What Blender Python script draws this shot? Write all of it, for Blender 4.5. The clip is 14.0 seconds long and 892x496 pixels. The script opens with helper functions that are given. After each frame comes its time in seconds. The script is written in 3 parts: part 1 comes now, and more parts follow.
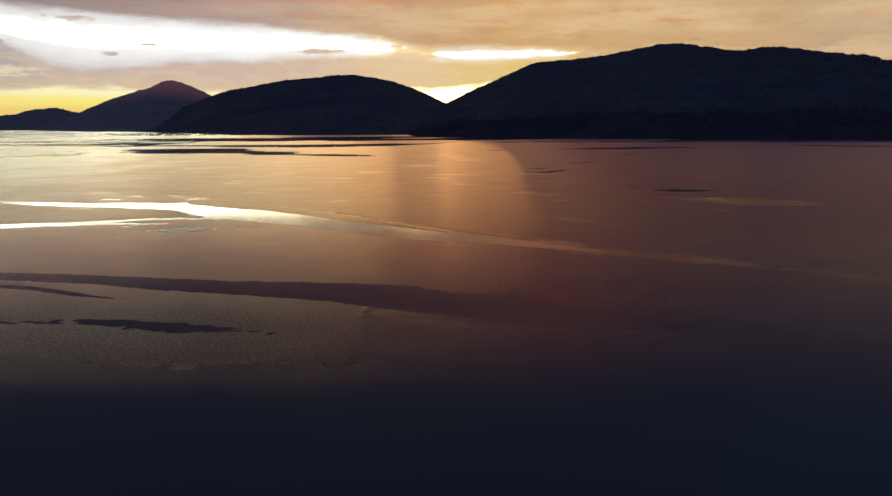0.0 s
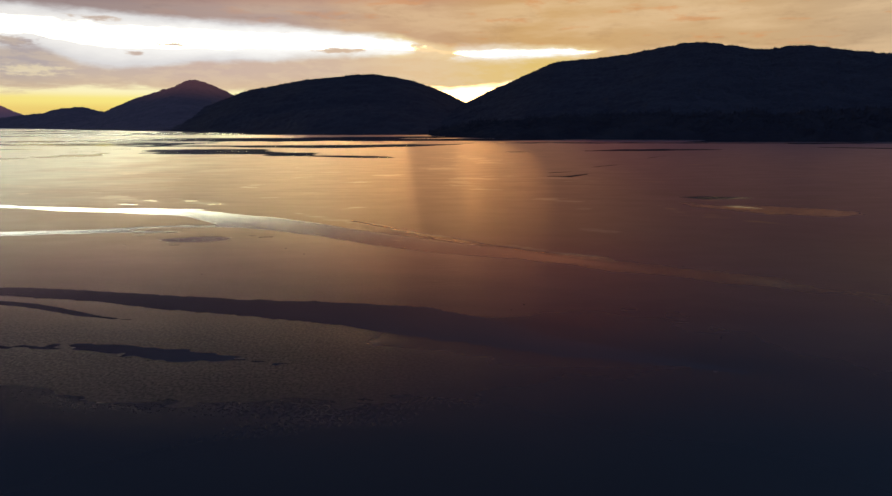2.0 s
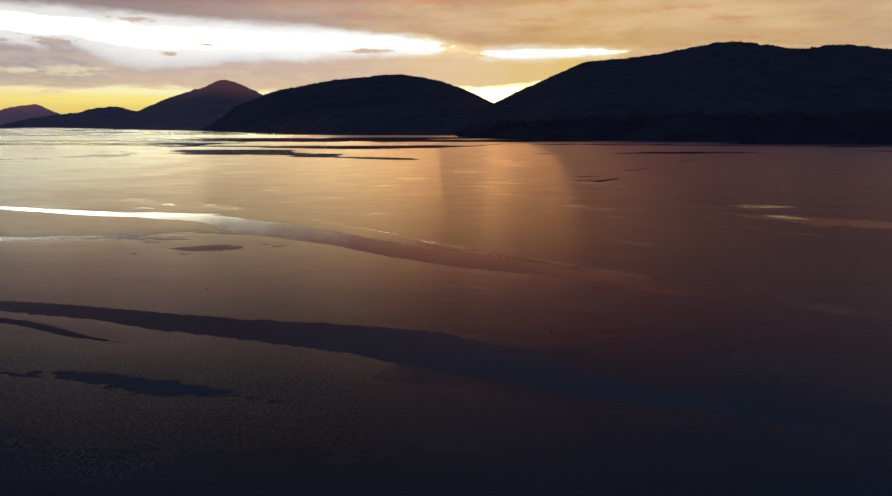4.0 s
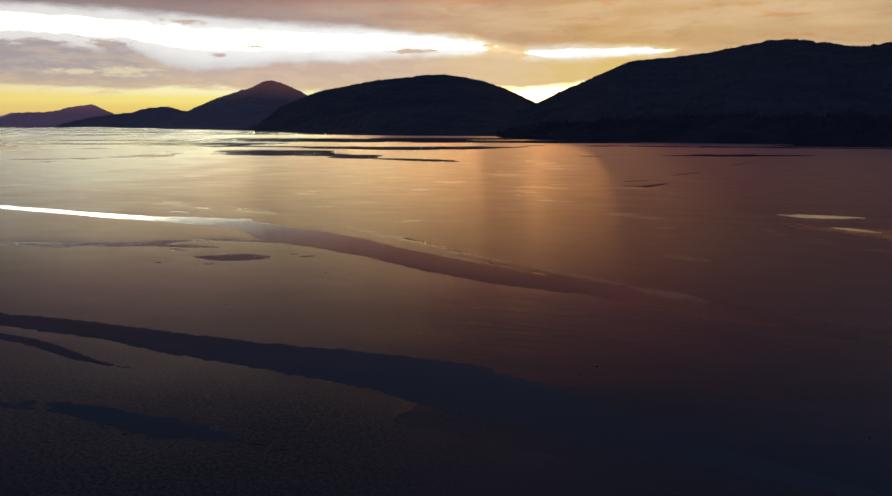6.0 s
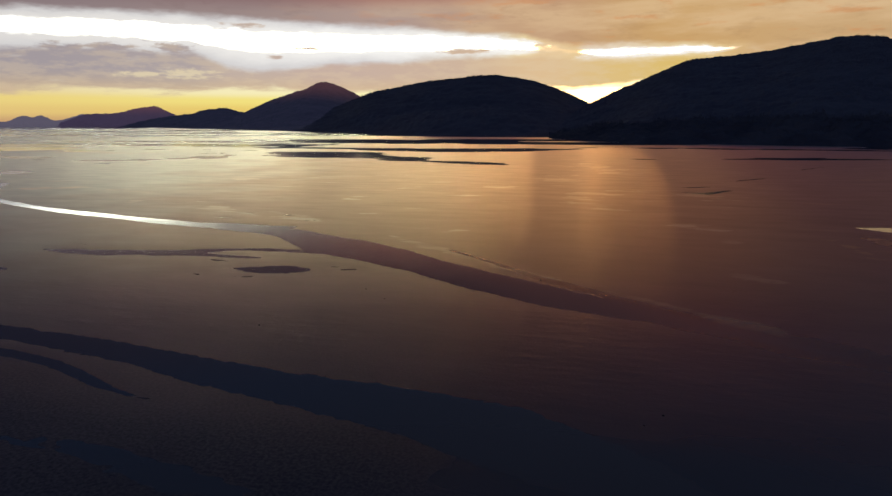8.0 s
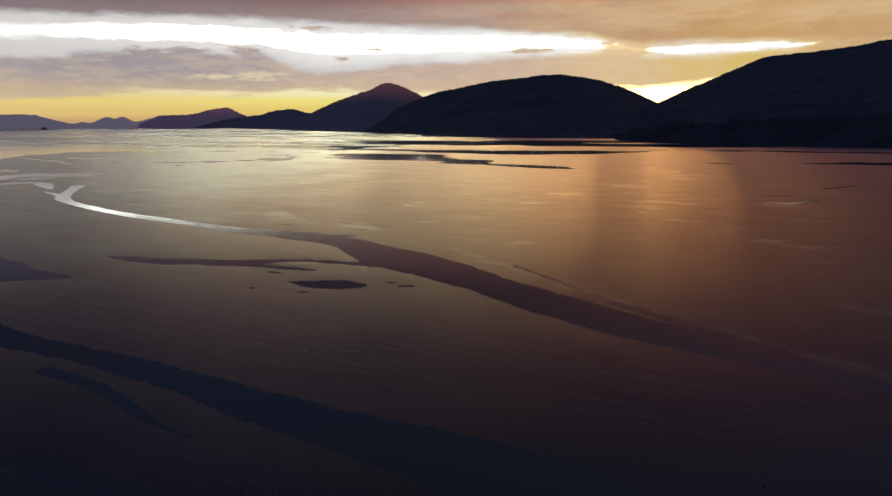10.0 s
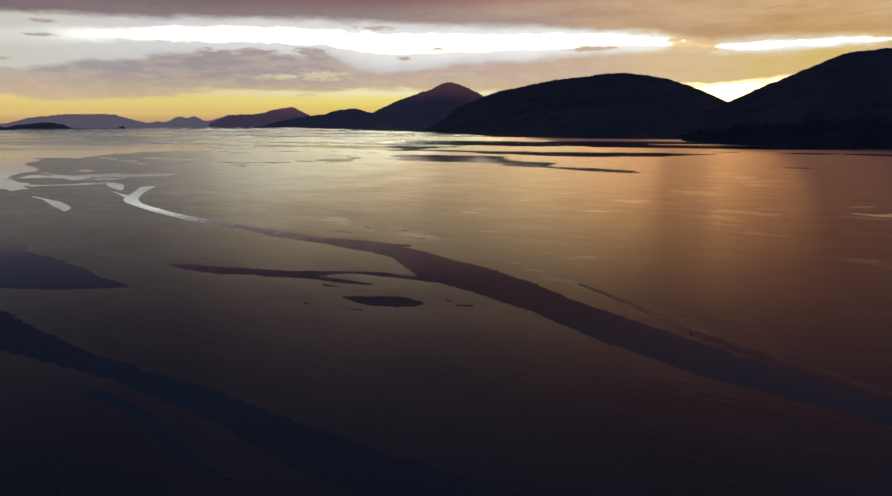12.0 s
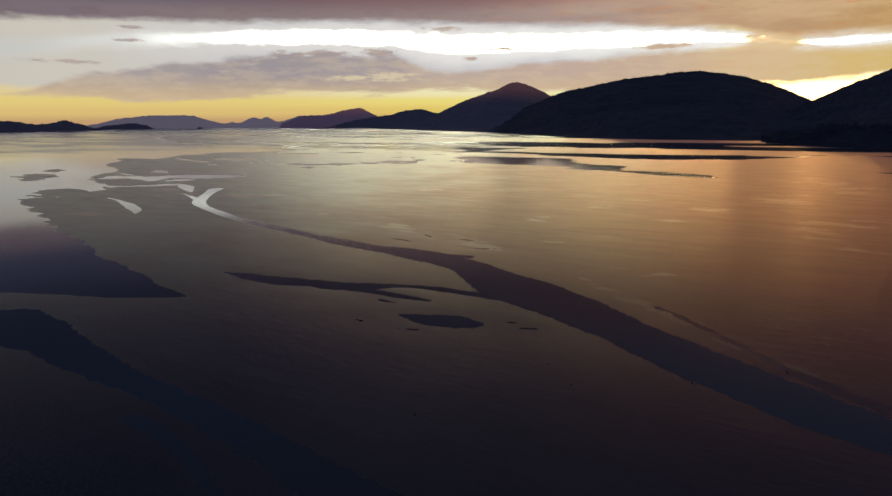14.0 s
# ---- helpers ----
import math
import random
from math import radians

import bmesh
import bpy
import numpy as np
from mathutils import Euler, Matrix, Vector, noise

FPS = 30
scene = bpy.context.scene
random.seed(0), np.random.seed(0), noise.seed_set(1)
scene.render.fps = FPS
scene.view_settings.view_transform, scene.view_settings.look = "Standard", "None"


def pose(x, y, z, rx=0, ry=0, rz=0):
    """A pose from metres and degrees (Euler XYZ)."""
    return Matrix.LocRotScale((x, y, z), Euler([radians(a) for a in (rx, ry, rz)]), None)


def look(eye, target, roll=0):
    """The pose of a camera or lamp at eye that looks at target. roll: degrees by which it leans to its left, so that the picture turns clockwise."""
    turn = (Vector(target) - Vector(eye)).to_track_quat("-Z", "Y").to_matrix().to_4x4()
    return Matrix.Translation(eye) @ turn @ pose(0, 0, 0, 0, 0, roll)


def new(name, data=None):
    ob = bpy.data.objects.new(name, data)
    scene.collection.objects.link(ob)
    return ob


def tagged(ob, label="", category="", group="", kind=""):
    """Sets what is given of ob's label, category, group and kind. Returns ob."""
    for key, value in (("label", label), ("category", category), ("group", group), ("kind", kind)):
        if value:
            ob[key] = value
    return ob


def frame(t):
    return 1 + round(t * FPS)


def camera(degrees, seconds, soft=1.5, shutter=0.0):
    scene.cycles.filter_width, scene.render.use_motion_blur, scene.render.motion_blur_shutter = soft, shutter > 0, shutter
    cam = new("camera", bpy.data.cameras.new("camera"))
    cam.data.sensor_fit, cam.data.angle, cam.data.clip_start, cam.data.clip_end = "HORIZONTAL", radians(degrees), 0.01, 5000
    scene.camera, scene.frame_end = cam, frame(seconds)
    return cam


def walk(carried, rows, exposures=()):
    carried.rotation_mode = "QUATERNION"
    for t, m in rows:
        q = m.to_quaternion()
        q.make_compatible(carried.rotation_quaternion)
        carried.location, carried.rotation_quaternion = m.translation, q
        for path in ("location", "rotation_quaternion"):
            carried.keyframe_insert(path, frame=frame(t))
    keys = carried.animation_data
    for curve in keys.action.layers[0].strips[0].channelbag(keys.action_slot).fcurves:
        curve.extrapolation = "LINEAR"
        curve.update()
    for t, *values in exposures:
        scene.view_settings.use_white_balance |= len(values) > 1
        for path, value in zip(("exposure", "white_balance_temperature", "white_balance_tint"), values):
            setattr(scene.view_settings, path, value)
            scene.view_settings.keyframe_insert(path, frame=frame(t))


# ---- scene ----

def flight(x, y, z, bearing, tilt, lean):
    """A pose at (x, y, z), heading by bearing degrees right of +y, tilted up by tilt, leaning right by lean."""
    b, t = radians(bearing), radians(tilt)
    way = Vector((math.sin(b) * math.cos(t), math.cos(b) * math.cos(t), math.sin(t)))
    eye = Vector((x, y, z))
    return look(eye, eye + way * 100, -lean)


cam = camera(70.71, 14.0)
walk(cam, [
    (0, flight(0.11, 0.14, 29.89, -0.024, -11.443, 0.381)),
    (0.5, flight(-0.13, 1.68, 30.55, -0.294, -11.493, 0.328)),
    (1, flight(-0.22, 3.52, 31.09, -0.735, -11.522, 0.326)),
    (1.5, flight(-0.21, 5.61, 31.53, -1.272, -11.517, 0.321)),
    (2, flight(-0.11, 7.89, 31.89, -1.777, -11.515, 0.305)),
    (2.5, flight(0.04, 10.33, 32.20, -2.361, -11.508, 0.314)),
    (3, flight(0.21, 12.88, 32.47, -2.889, -11.494, 0.286)),
    (5.5, flight(0.83, 26.25, 33.73, -6.891, -11.515, 0.021)),
    (6, flight(0.78, 28.87, 34.04, -7.957, -11.496, 0.079)),
    (6.5, flight(0.65, 31.44, 34.38, -9.105, -11.469, 0.147)),
    (7, flight(0.44, 33.93, 34.76, -10.148, -11.465, 0.162)),
    (7.5, flight(0.13, 36.35, 35.18, -11.258, -11.464, 0.147)),
    (8, flight(-0.28, 38.69, 35.64, -12.522, -11.461, 0.153)),
    (10.5, flight(-3.69, 49.38, 38.40, -19.436, -11.458, 0.280)),
    (11, flight(-4.60, 51.40, 38.99, -20.714, -11.488, 0.263)),
    (11.5, flight(-5.56, 53.42, 39.57, -22.090, -11.492, 0.266)),
    (12, flight(-6.55, 55.47, 40.12, -23.461, -11.499, 0.266)),
    (12.5, flight(-7.56, 57.58, 40.63, -24.877, -11.508, 0.278)),
    (13, flight(-8.56, 59.79, 41.08, -26.343, -11.505, 0.303)),
    (13.5, flight(-9.54, 62.13, 41.45, -27.853, -11.485, 0.337)),
    (14, flight(-10.46, 64.63, 41.72, -29.359, -11.461, 0.396)),
], exposures=[(0, 0.05), (8, -0.05), (14, -0.17)])


# ---- world and light ----
def lin(r, g, b):
    """8-bit screen colour to linear light."""
    return tuple((c / 255 / 12.92 if c < 10.3 else ((c / 255 + 0.055) / 1.055) ** 2.4) for c in (r, g, b)) + (1.0,)


class Nodes:
    """Short ways to write a node tree."""

    def __init__(self, tree):
        self.t = tree

    def add(self, kind, **values):
        n = self.t.nodes.new(kind)
        for k, v in values.items():
            n.inputs[k.replace("_", " ")].default_value = v
        return n

    def link(self, a, b):
        self.t.links.new(a, b)

    def math(self, op, a, b=None, c=None, clamp=False):
        n = self.t.nodes.new("ShaderNodeMath")
        n.operation, n.use_clamp = op, clamp
        for i, v in enumerate((a, b, c)):
            if v is None:
                continue
            if isinstance(v, (int, float)):
                n.inputs[i].default_value = v
            else:
                self.link(v, n.inputs[i])
        return n.outputs[0]

    def step(self, v, lo, hi):
        n = self.t.nodes.new("ShaderNodeMapRange")
        n.interpolation_type = "SMOOTHSTEP"
        for i, x in enumerate((v, lo, hi)):
            if isinstance(x, (int, float)):
                n.inputs[i].default_value = x
            else:
                self.link(x, n.inputs[i])
        return n.outputs[0]

    def ramp(self, fac, stops, smooth="EASE"):
        n = self.t.nodes.new("ShaderNodeValToRGB")
        n.color_ramp.interpolation = smooth
        e = n.color_ramp.elements
        while len(e) < len(stops):
            e.new(1.0)
        for i, (p, c) in enumerate(stops):
            e[i].position = p
        for i, (p, c) in enumerate(stops):
            e[i].color = c if isinstance(c, tuple) else (c, c, c, 1)
        self.link(fac, n.inputs[0])
        return n.outputs[0]

    def mix(self, fac, a, b, blend="MIX"):
        n = self.t.nodes.new("ShaderNodeMix")
        n.data_type, n.blend_type = "RGBA", blend
        for i, v in ((0, fac), (6, a), (7, b)):
            if isinstance(v, (int, float, tuple)):
                n.inputs[i].default_value = v
            else:
                self.link(v, n.inputs[i])
        return n.outputs[2]

    def noise(self, vec, scale, detail=4, rough=0.55, dims="3D"):
        n = self.t.nodes.new("ShaderNodeTexNoise")
        n.noise_dimensions = dims
        n.inputs["Scale"].default_value = scale
        n.inputs["Detail"].default_value = detail
        n.inputs["Roughness"].default_value = rough
        if vec is not None:
            self.link(vec, n.inputs["Vector"])
        return n.outputs[0]

    def xyz(self, x, y, z):
        n = self.t.nodes.new("ShaderNodeCombineXYZ")
        for i, v in enumerate((x, y, z)):
            if isinstance(v, (int, float)):
                n.inputs[i].default_value = v
            else:
                self.link(v, n.inputs[i])
        return n.outputs[0]

    def scaled(self, vec, s, r=(0, 0, 0)):
        n = self.t.nodes.new("ShaderNodeMapping")
        n.inputs["Scale"].default_value = s
        n.inputs["Rotation"].default_value = r
        self.link(vec, n.inputs["Vector"])
        return n.outputs[0]


SUN_BEARING, SUN_HEIGHT = -2.4, 5.6

world = bpy.data.worlds.new("dusk_sky")
world.use_nodes = True
scene.world = world
world.node_tree.nodes.clear()
W = Nodes(world.node_tree)
way = W.add("ShaderNodeTexCoord").outputs["Generated"]
sep = W.add("ShaderNodeSeparateXYZ")
W.link(way, sep.inputs[0])
azim = W.math("MULTIPLY", W.math("ARCTAN2", sep.outputs[0], sep.outputs[1]), 57.29578)
elev = W.math("MULTIPLY", W.math("ARCSINE", sep.outputs[2]), 57.29578)
# cloud texture: long flat wisps, and finer curls
wisp = W.noise(W.xyz(W.math("MULTIPLY", azim, 0.10), W.math("MULTIPLY", elev, 0.55), 3.1), 1.0, 6, 0.55)
curl = W.noise(W.xyz(W.math("MULTIPLY", azim, 0.45), W.math("MULTIPLY", elev, 1.6), 7.7), 1.0, 5, 0.6)
fleck = W.noise(W.xyz(W.math("MULTIPLY", azim, 0.38), W.math("MULTIPLY", elev, 2.6), 1.3), 1.0, 3, 0.5)
tuft = W.noise(W.xyz(W.math("MULTIPLY", azim, 0.9), W.math("MULTIPLY", elev, 3.6), 5.2), 1.0, 4, 0.6)
smoke = W.noise(W.xyz(W.math("MULTIPLY", azim, 0.22), W.math("MULTIPLY", elev, 1.1), 9.4), 1.0, 5, 0.6)
fray = W.math("ADD", W.math("MULTIPLY", W.math("SUBTRACT", wisp, 0.5), 0.7), W.math("MULTIPLY", W.math("SUBTRACT", curl, 0.5), 0.8))
ev = W.math("ADD", elev, fray)


def along(stops, scale=1.0):
    """A value or colour that changes with the bearing (degrees)."""
    f = W.math("MULTIPLY", W.math("ADD", azim, 180), 1 / 360)
    return W.ramp(f, [((a + 180) / 360, (c / 20 if isinstance(c, (int, float)) else (lin(*c) if scale == 1 else tuple(q / scale for q in c) + (1,)))) for a, c in stops])


def bright(stops):
    """Light stronger than the picture can hold, by bearing."""
    return W.mix(1.0, along(stops, 12.0), (12.0, 12.0, 12.0, 1), "MULTIPLY")


def height_at(stops):
    return W.math("MULTIPLY", along(stops), 20)


def between(low, top, soft):
    return W.math("MULTIPLY", W.step(W.math("SUBTRACT", ev, low), -soft, soft), W.step(W.math("SUBTRACT", top, ev), -soft, soft))


# the open strip between cloud bank and cloud deck, brightest toward the sun
strip = bright([(-180, (0.10, 0.11, 0.16)), (-85, (0.11, 0.11, 0.11)), (-63, (0.13, 0.13, 0.125)), (-56, (0.16, 0.16, 0.155)), (-50, (0.30, 0.31, 0.29)), (-46, (1.0, 1.03, 0.95)), (-41, (2.7, 2.8, 2.3)), (-32, (4.0, 4.0, 3.0)), (-22, (4.9, 4.8, 3.1)),
                (-14, (6.8, 6.0, 3.4)), (-11, (8.2, 6.4, 3.4)), (-7.5, (10.4, 7.3, 3.4)), (-4, (11.8, 7.4, 3.1)), (-1.5, (9.2, 5.2, 1.9)), (1, (7.3, 4.3, 1.4)), (5, (6.5, 3.6, 1.15)), (9, (3.0, 1.6, 0.7)), (14, (1.00, 0.66, 0.42)), (40, (0.50, 0.40, 0.30)),
                (90, (0.20, 0.20, 0.22)), (179, (0.10, 0.11, 0.16))])
strip = W.mix(1.0, strip, (4.9, 4.9, 4.8, 1), "MULTIPLY")
# small dark flecks of cloud float in it
strip = W.mix(W.math("MULTIPLY", W.step(fleck, 0.66, 0.74), 0.45), strip, lin(176, 162, 158))
# the low sky under the bank
low_far = W.ramp(W.math("MULTIPLY", elev, 1 / 4), [(e / 4, lin(*c)) for e, c in ((0.0, (204, 164, 118)), (0.8, (230, 198, 126)), (1.7, (238, 213, 132)), (2.6, (234, 214, 164)), (4.0, (214, 208, 186)))])
low_near = W.ramp(W.math("MULTIPLY", elev, 1 / 4), [(e / 4, lin(*c)) for e, c in ((0.0, (214, 168, 100)), (0.9, (236, 206, 112)), (1.7, (246, 228, 130)), (2.4, (250, 240, 190)), (4.0, (244, 238, 214)))])
low_sky = W.mix(W.step(azim, -50, -28), low_far, low_near)
glow_d = W.math("SQRT", W.math("ADD", W.math("POWER", W.math("MULTIPLY", W.math("SUBTRACT", azim, SUN_BEARING + 2.6), 0.15), 2.0),
                               W.math("POWER", W.math("MULTIPLY", W.math("SUBTRACT", elev, 1.5), 0.62), 2.0)))
low_sky = W.mix(W.step(glow_d, 1.5, 0.4), low_sky, (5.0, 3.2, 1.3, 1))

# bank of cloud low over the far hills, grey far from the sun and peach near it
bank_top = height_at([(-72, 1.0), (-63.5, 2.3), (-57.1, 3.95), (-50.4, 4.87), (-44.1, 5.37), (-40.1, 5.55), (-36.4, 5.5), (-33.9, 5.5), (-31.6, 4.85), (-30.6, 4.25), (-28, 4.06), (-25, 4.36), (-22.8, 4.75),
                      (-16.5, 4.9), (-12, 5.25), (-9.4, 5.3), (-7.4, 5.4), (-4.6, 5.6), (-2.7, 5.45), (-0.8, 5.1), (3.4, 4.98), (8.3, 5.1), (12, 5.4), (14, 8.0), (43, 9.0), (72, 4.7)])
bank_low = height_at([(-68.5, 2.4), (-58.4, 2.0), (-54.4, 1.8), (-46, 2.2), (-43, 2.5), (-37.4, 2.35), (-27, 2.65), (-19.5, 2.4), (-12, 2.7), (-4, 3.1), (-2, 2.7), (2.9, 2.9), (5, 3.4), (9, 2.6), (43, 1.5)])
bank_hue = along([(-71, (180, 168, 158)), (-58, (184, 175, 173)), (-45, (172, 163, 165)), (-35, (182, 171, 169)), (-30, (204, 186, 172)), (-22, (210, 186, 170)),
                  (-13, (216, 190, 166)), (-4, (234, 202, 156)), (3, (234, 202, 132)), (7, (232, 200, 118)), (13, (222, 186, 136)), (27, (208, 180, 142)), (48, (150, 130, 120))])
bank_hue = W.mix(W.math("MULTIPLY", W.step(elev, 4.2, 2.0), 0.6), bank_hue, lin(236, 204, 146))
bank_hue = W.mix(W.math("MULTIPLY", W.step(curl, 0.42, 0.62), 0.28), bank_hue, lin(236, 214, 176))
bank_low = W.math("ADD", bank_low, W.math("MULTIPLY", W.math("SUBTRACT", smoke, 0.5), 1.5))
bank = between(bank_low, bank_top, 0.3)
bank = W.math("MULTIPLY", bank, W.math("SUBTRACT", 1.0, W.math("MULTIPLY", W.math("MULTIPLY", W.step(fleck, 0.62, 0.76), W.step(azim, -20, -32)), 0.2)))

# the deck above: mauve away from the sun, tan and orange toward it, darker and bluer overhead
deck_low = height_at([(-81, 6.2), (-63, 7.4), (-52, 7.78), (-43, 8.05), (-33.4, 8.15), (-28.5, 8.1), (-23, 7.8), (-16, 7.66), (-12, 7.4), (-9, 7.25), (-5.2, 6.9), (-4.4, 6.6), (-1.2, 6.05), (3.4, 6.05),
                      (8.3, 5.95), (12.4, 5.75), (13.5, 5.0), (17.6, 3.6), (43, 3.6), (82, 5.8)])
deck_hue = along([(-180, (80, 88, 118)), (-95, (104, 98, 112)), (-62.7, (132, 118, 124)), (-45, (146, 130, 130)), (-31, (160, 142, 138)),
                  (-17, (184, 160, 148)), (-5, (202, 164, 128)), (6.5, (212, 171, 114)), (20, (210, 174, 126)), (35, (198, 170, 134)), (63, (140, 120, 116)),
                  (110, (84, 84, 104)), (179, (80, 88, 118))])
near_sun = W.math("MULTIPLY", W.step(azim, -35, 5), W.step(azim, 60, 25))
deck_hue = W.mix(W.math("MULTIPLY", W.math("MULTIPLY", W.step(wisp, 0.40, 0.64), near_sun), 0.55), deck_hue, lin(236, 204, 158))
deck_hue = W.mix(W.math("MULTIPLY", W.math("MULTIPLY", W.step(smoke, 0.54, 0.68), near_sun), 0.5), deck_hue, lin(220, 150, 92))
deck_hue = W.mix(W.math("MULTIPLY", W.step(curl, 0.50, 0.28), 0.25), deck_hue, W.mix(1.0, deck_hue, (0.62, 0.55, 0.55, 1), "MULTIPLY"))
ember = along([(-180, (84, 92, 124)), (-95, (84, 80, 104)), (-62, (78, 80, 104)), (-30, (138, 106, 106)), (-15, (172, 114, 100)), (-3, (206, 131, 98)), (8, (218, 136, 99)),
               (18, (140, 86, 78)), (28, (88, 62, 66)), (45, (68, 60, 70)), (100, (84, 84, 110)), (179, (130, 152, 200))])
dusk = along([(-180, (130, 152, 200)), (-95, (64, 66, 92)), (-62, (44, 50, 74)), (-28, (72, 61, 73)), (-13, (92, 68, 74)), (0, (118, 79, 79)), (10, (138, 85, 79)),
              (25, (92, 74, 80)), (45, (80, 74, 88)), (100, (84, 84, 110)), (179, (130, 152, 200))])
zenith = along([(-180, (146, 172, 224)), (-125, (104, 124, 170)), (-70, (44, 63, 98)), (0, (48, 66, 98)), (60, (50, 82, 124)), (125, (104, 124, 170)), (179, (146, 172, 224))])
deck_hue = W.mix(W.step(W.math("SUBTRACT", elev, W.math("MULTIPLY", near_sun, 1.0)), 8.5, 10.4), deck_hue, ember)
deck_hue = W.mix(W.step(W.math("SUBTRACT", elev, W.math("MULTIPLY", near_sun, 0.8)), 10.3, 14.5), deck_hue, dusk)
deck_hue = W.mix(W.step(elev, 15.5, 24.0), deck_hue, zenith)
deck = W.step(W.math("SUBTRACT", ev, deck_low), -0.15, 0.5)
# clear air above the broken deck, from a low sun
nishita = W.add("ShaderNodeTexSky")
nishita.sky_type, nishita.sun_disc = "NISHITA", False
nishita.sun_elevation, nishita.sun_rotation = radians(SUN_HEIGHT), radians(SUN_BEARING)
air = W.mix(1.0, nishita.outputs[0], (0.08, 0.08, 0.08, 1), "MULTIPLY")

# thin cloud dims the light along both edges of the gap
veil = along([(-180, (100, 100, 110)), (-75, (196, 188, 180)), (-60, (214, 208, 196)), (-45, (214, 212, 212)), (-20, (216, 213, 213)), (-9, (226, 216, 202)), (-5, (242, 220, 168)), (0, (240, 226, 206)), (8, (240, 220, 176)), (13, (232, 194, 132)), (45, (170, 150, 130)), (179, (100, 100, 110))])
gap = W.math("MAXIMUM", W.math("SUBTRACT", deck_low, bank_top), 0.05)
part_up = W.math("DIVIDE", W.math("SUBTRACT", ev, bank_top), gap)
core = W.math("MULTIPLY", W.step(part_up, 0.34, 0.62), W.step(part_up, 0.84, 0.58))
inner = W.math("MULTIPLY", W.step(part_up, 0.0, 0.36), W.step(part_up, 1.05, 0.82))
inner = W.math("MULTIPLY", inner, W.step(azim, -60, -40))
veil = W.mix(inner, veil, W.mix(W.step(azim, -50, -8), lin(230, 226, 222), (1.0, 0.985, 0.95, 1)))
# a soft piece of the bank closes it between the two bright stretches
shut = W.step(W.math("ABSOLUTE", W.math("ADD", W.math("ADD", azim, 2.75), W.math("MULTIPLY", W.math("SUBTRACT", curl, 0.5), 4.0))), 2.7, 1.2)
shut = W.math("MAXIMUM", shut, W.step(W.math("ADD", azim, W.math("MULTIPLY", W.math("SUBTRACT", curl, 0.5), 3.0)), 9.5, 12.0))
strip = W.mix(W.math("MULTIPLY", core, W.math("SUBTRACT", 1.0, W.math("MULTIPLY", shut, 0.92))), veil, strip)
strip = W.mix(W.math("MULTIPLY", shut, 0.95), strip, bank_hue)
sky = W.mix(W.step(W.math("SUBTRACT", elev, bank_low), 0.0, 0.8), low_sky, strip)
def puffs(places):
    """Small soft clouds: (bearing, height, half the width, half the height) in degrees."""
    near = None
    for az, el, w, h in places:
        d = W.math("SQRT", W.math("ADD", W.math("POWER", W.math("MULTIPLY", W.math("SUBTRACT", azim, az), 1 / w), 2.0),
                                  W.math("POWER", W.math("MULTIPLY", W.math("SUBTRACT", elev, el), 1 / h), 2.0)))
        near = d if near is None else W.math("MINIMUM", near, d)
    return W.step(W.math("ADD", near, W.math("MULTIPLY", W.math("SUBTRACT", tuft, 0.5), 4.5)), 1.7, 0.4)


# thin places in the bank let the light through
bank_hue = W.mix(W.math("MULTIPLY", puffs([(-37.9, 3.68, 1.2, 0.18), (-34.2, 3.8, 1.5, 0.32)]), 0.7), bank_hue, lin(244, 228, 186))
sky = W.mix(bank, sky, W.mix(1.0, bank_hue, (0.92, 0.91, 0.94, 1), "MULTIPLY"))
# scraps of cloud float in the gap
scraps = puffs([(-42.6, 5.5, 1.4, 0.24), (-39.8, 5.65, 1.7, 0.26), (-35.2, 5.8, 1.3, 0.32), (-29.7, 7.8, 1.3, 0.14), (-24.5, 6.05, 0.9, 0.1), (-54.8, 7.3, 0.7, 0.1),
                (-55.0, 6.35, 0.7, 0.1), (-59.2, 4.6, 1.9, 0.12), (-10.9, 5.85, 1.5, 0.16), (-27.0, 5.3, 0.5, 0.1)])
sky = W.mix(scraps, sky, W.mix(1.0, bank_hue, (0.92, 0.90, 0.92, 1), "MULTIPLY"))
sky = W.mix(deck, sky, W.mix(1.0, deck_hue, (0.94, 0.93, 0.96, 1), "MULTIPLY"))
sky = W.mix(W.math("MULTIPLY", W.step(elev, 14, 40), 0.25), sky, air)
back = W.add("ShaderNodeBackground", Strength=1.0)
out = W.add("ShaderNodeOutputWorld")
W.link(sky, back.inputs["Color"])
W.link(back.outputs[0], out.inputs["Surface"])

# the sun, spread wide by thin cloud; bearing chosen to fill a dark mud band
lamp = bpy.data.lights.new("sun", "SUN")
lamp.energy, lamp.angle, lamp.color = 0.024, radians(8), (1.0, 0.63, 0.26)
sun = new("sun", lamp)
sun.matrix_world = look(Vector((0, 0, 0)), Vector((-math.sin(radians(SUN_BEARING)), -math.cos(radians(SUN_BEARING)), -math.tan(radians(SUN_HEIGHT)))))


# ---- materials ----
def material(name):
    m = bpy.data.materials.new(name)
    m.use_nodes = True
    m.node_tree.nodes.clear()
    n = Nodes(m.node_tree)
    p = n.add("ShaderNodeBsdfPrincipled")
    o = n.add("ShaderNodeOutputMaterial")
    n.link(p.outputs[0], o.inputs[0])
    pos = n.add("ShaderNodeNewGeometry").outputs["Position"]
    return m, n, p, pos


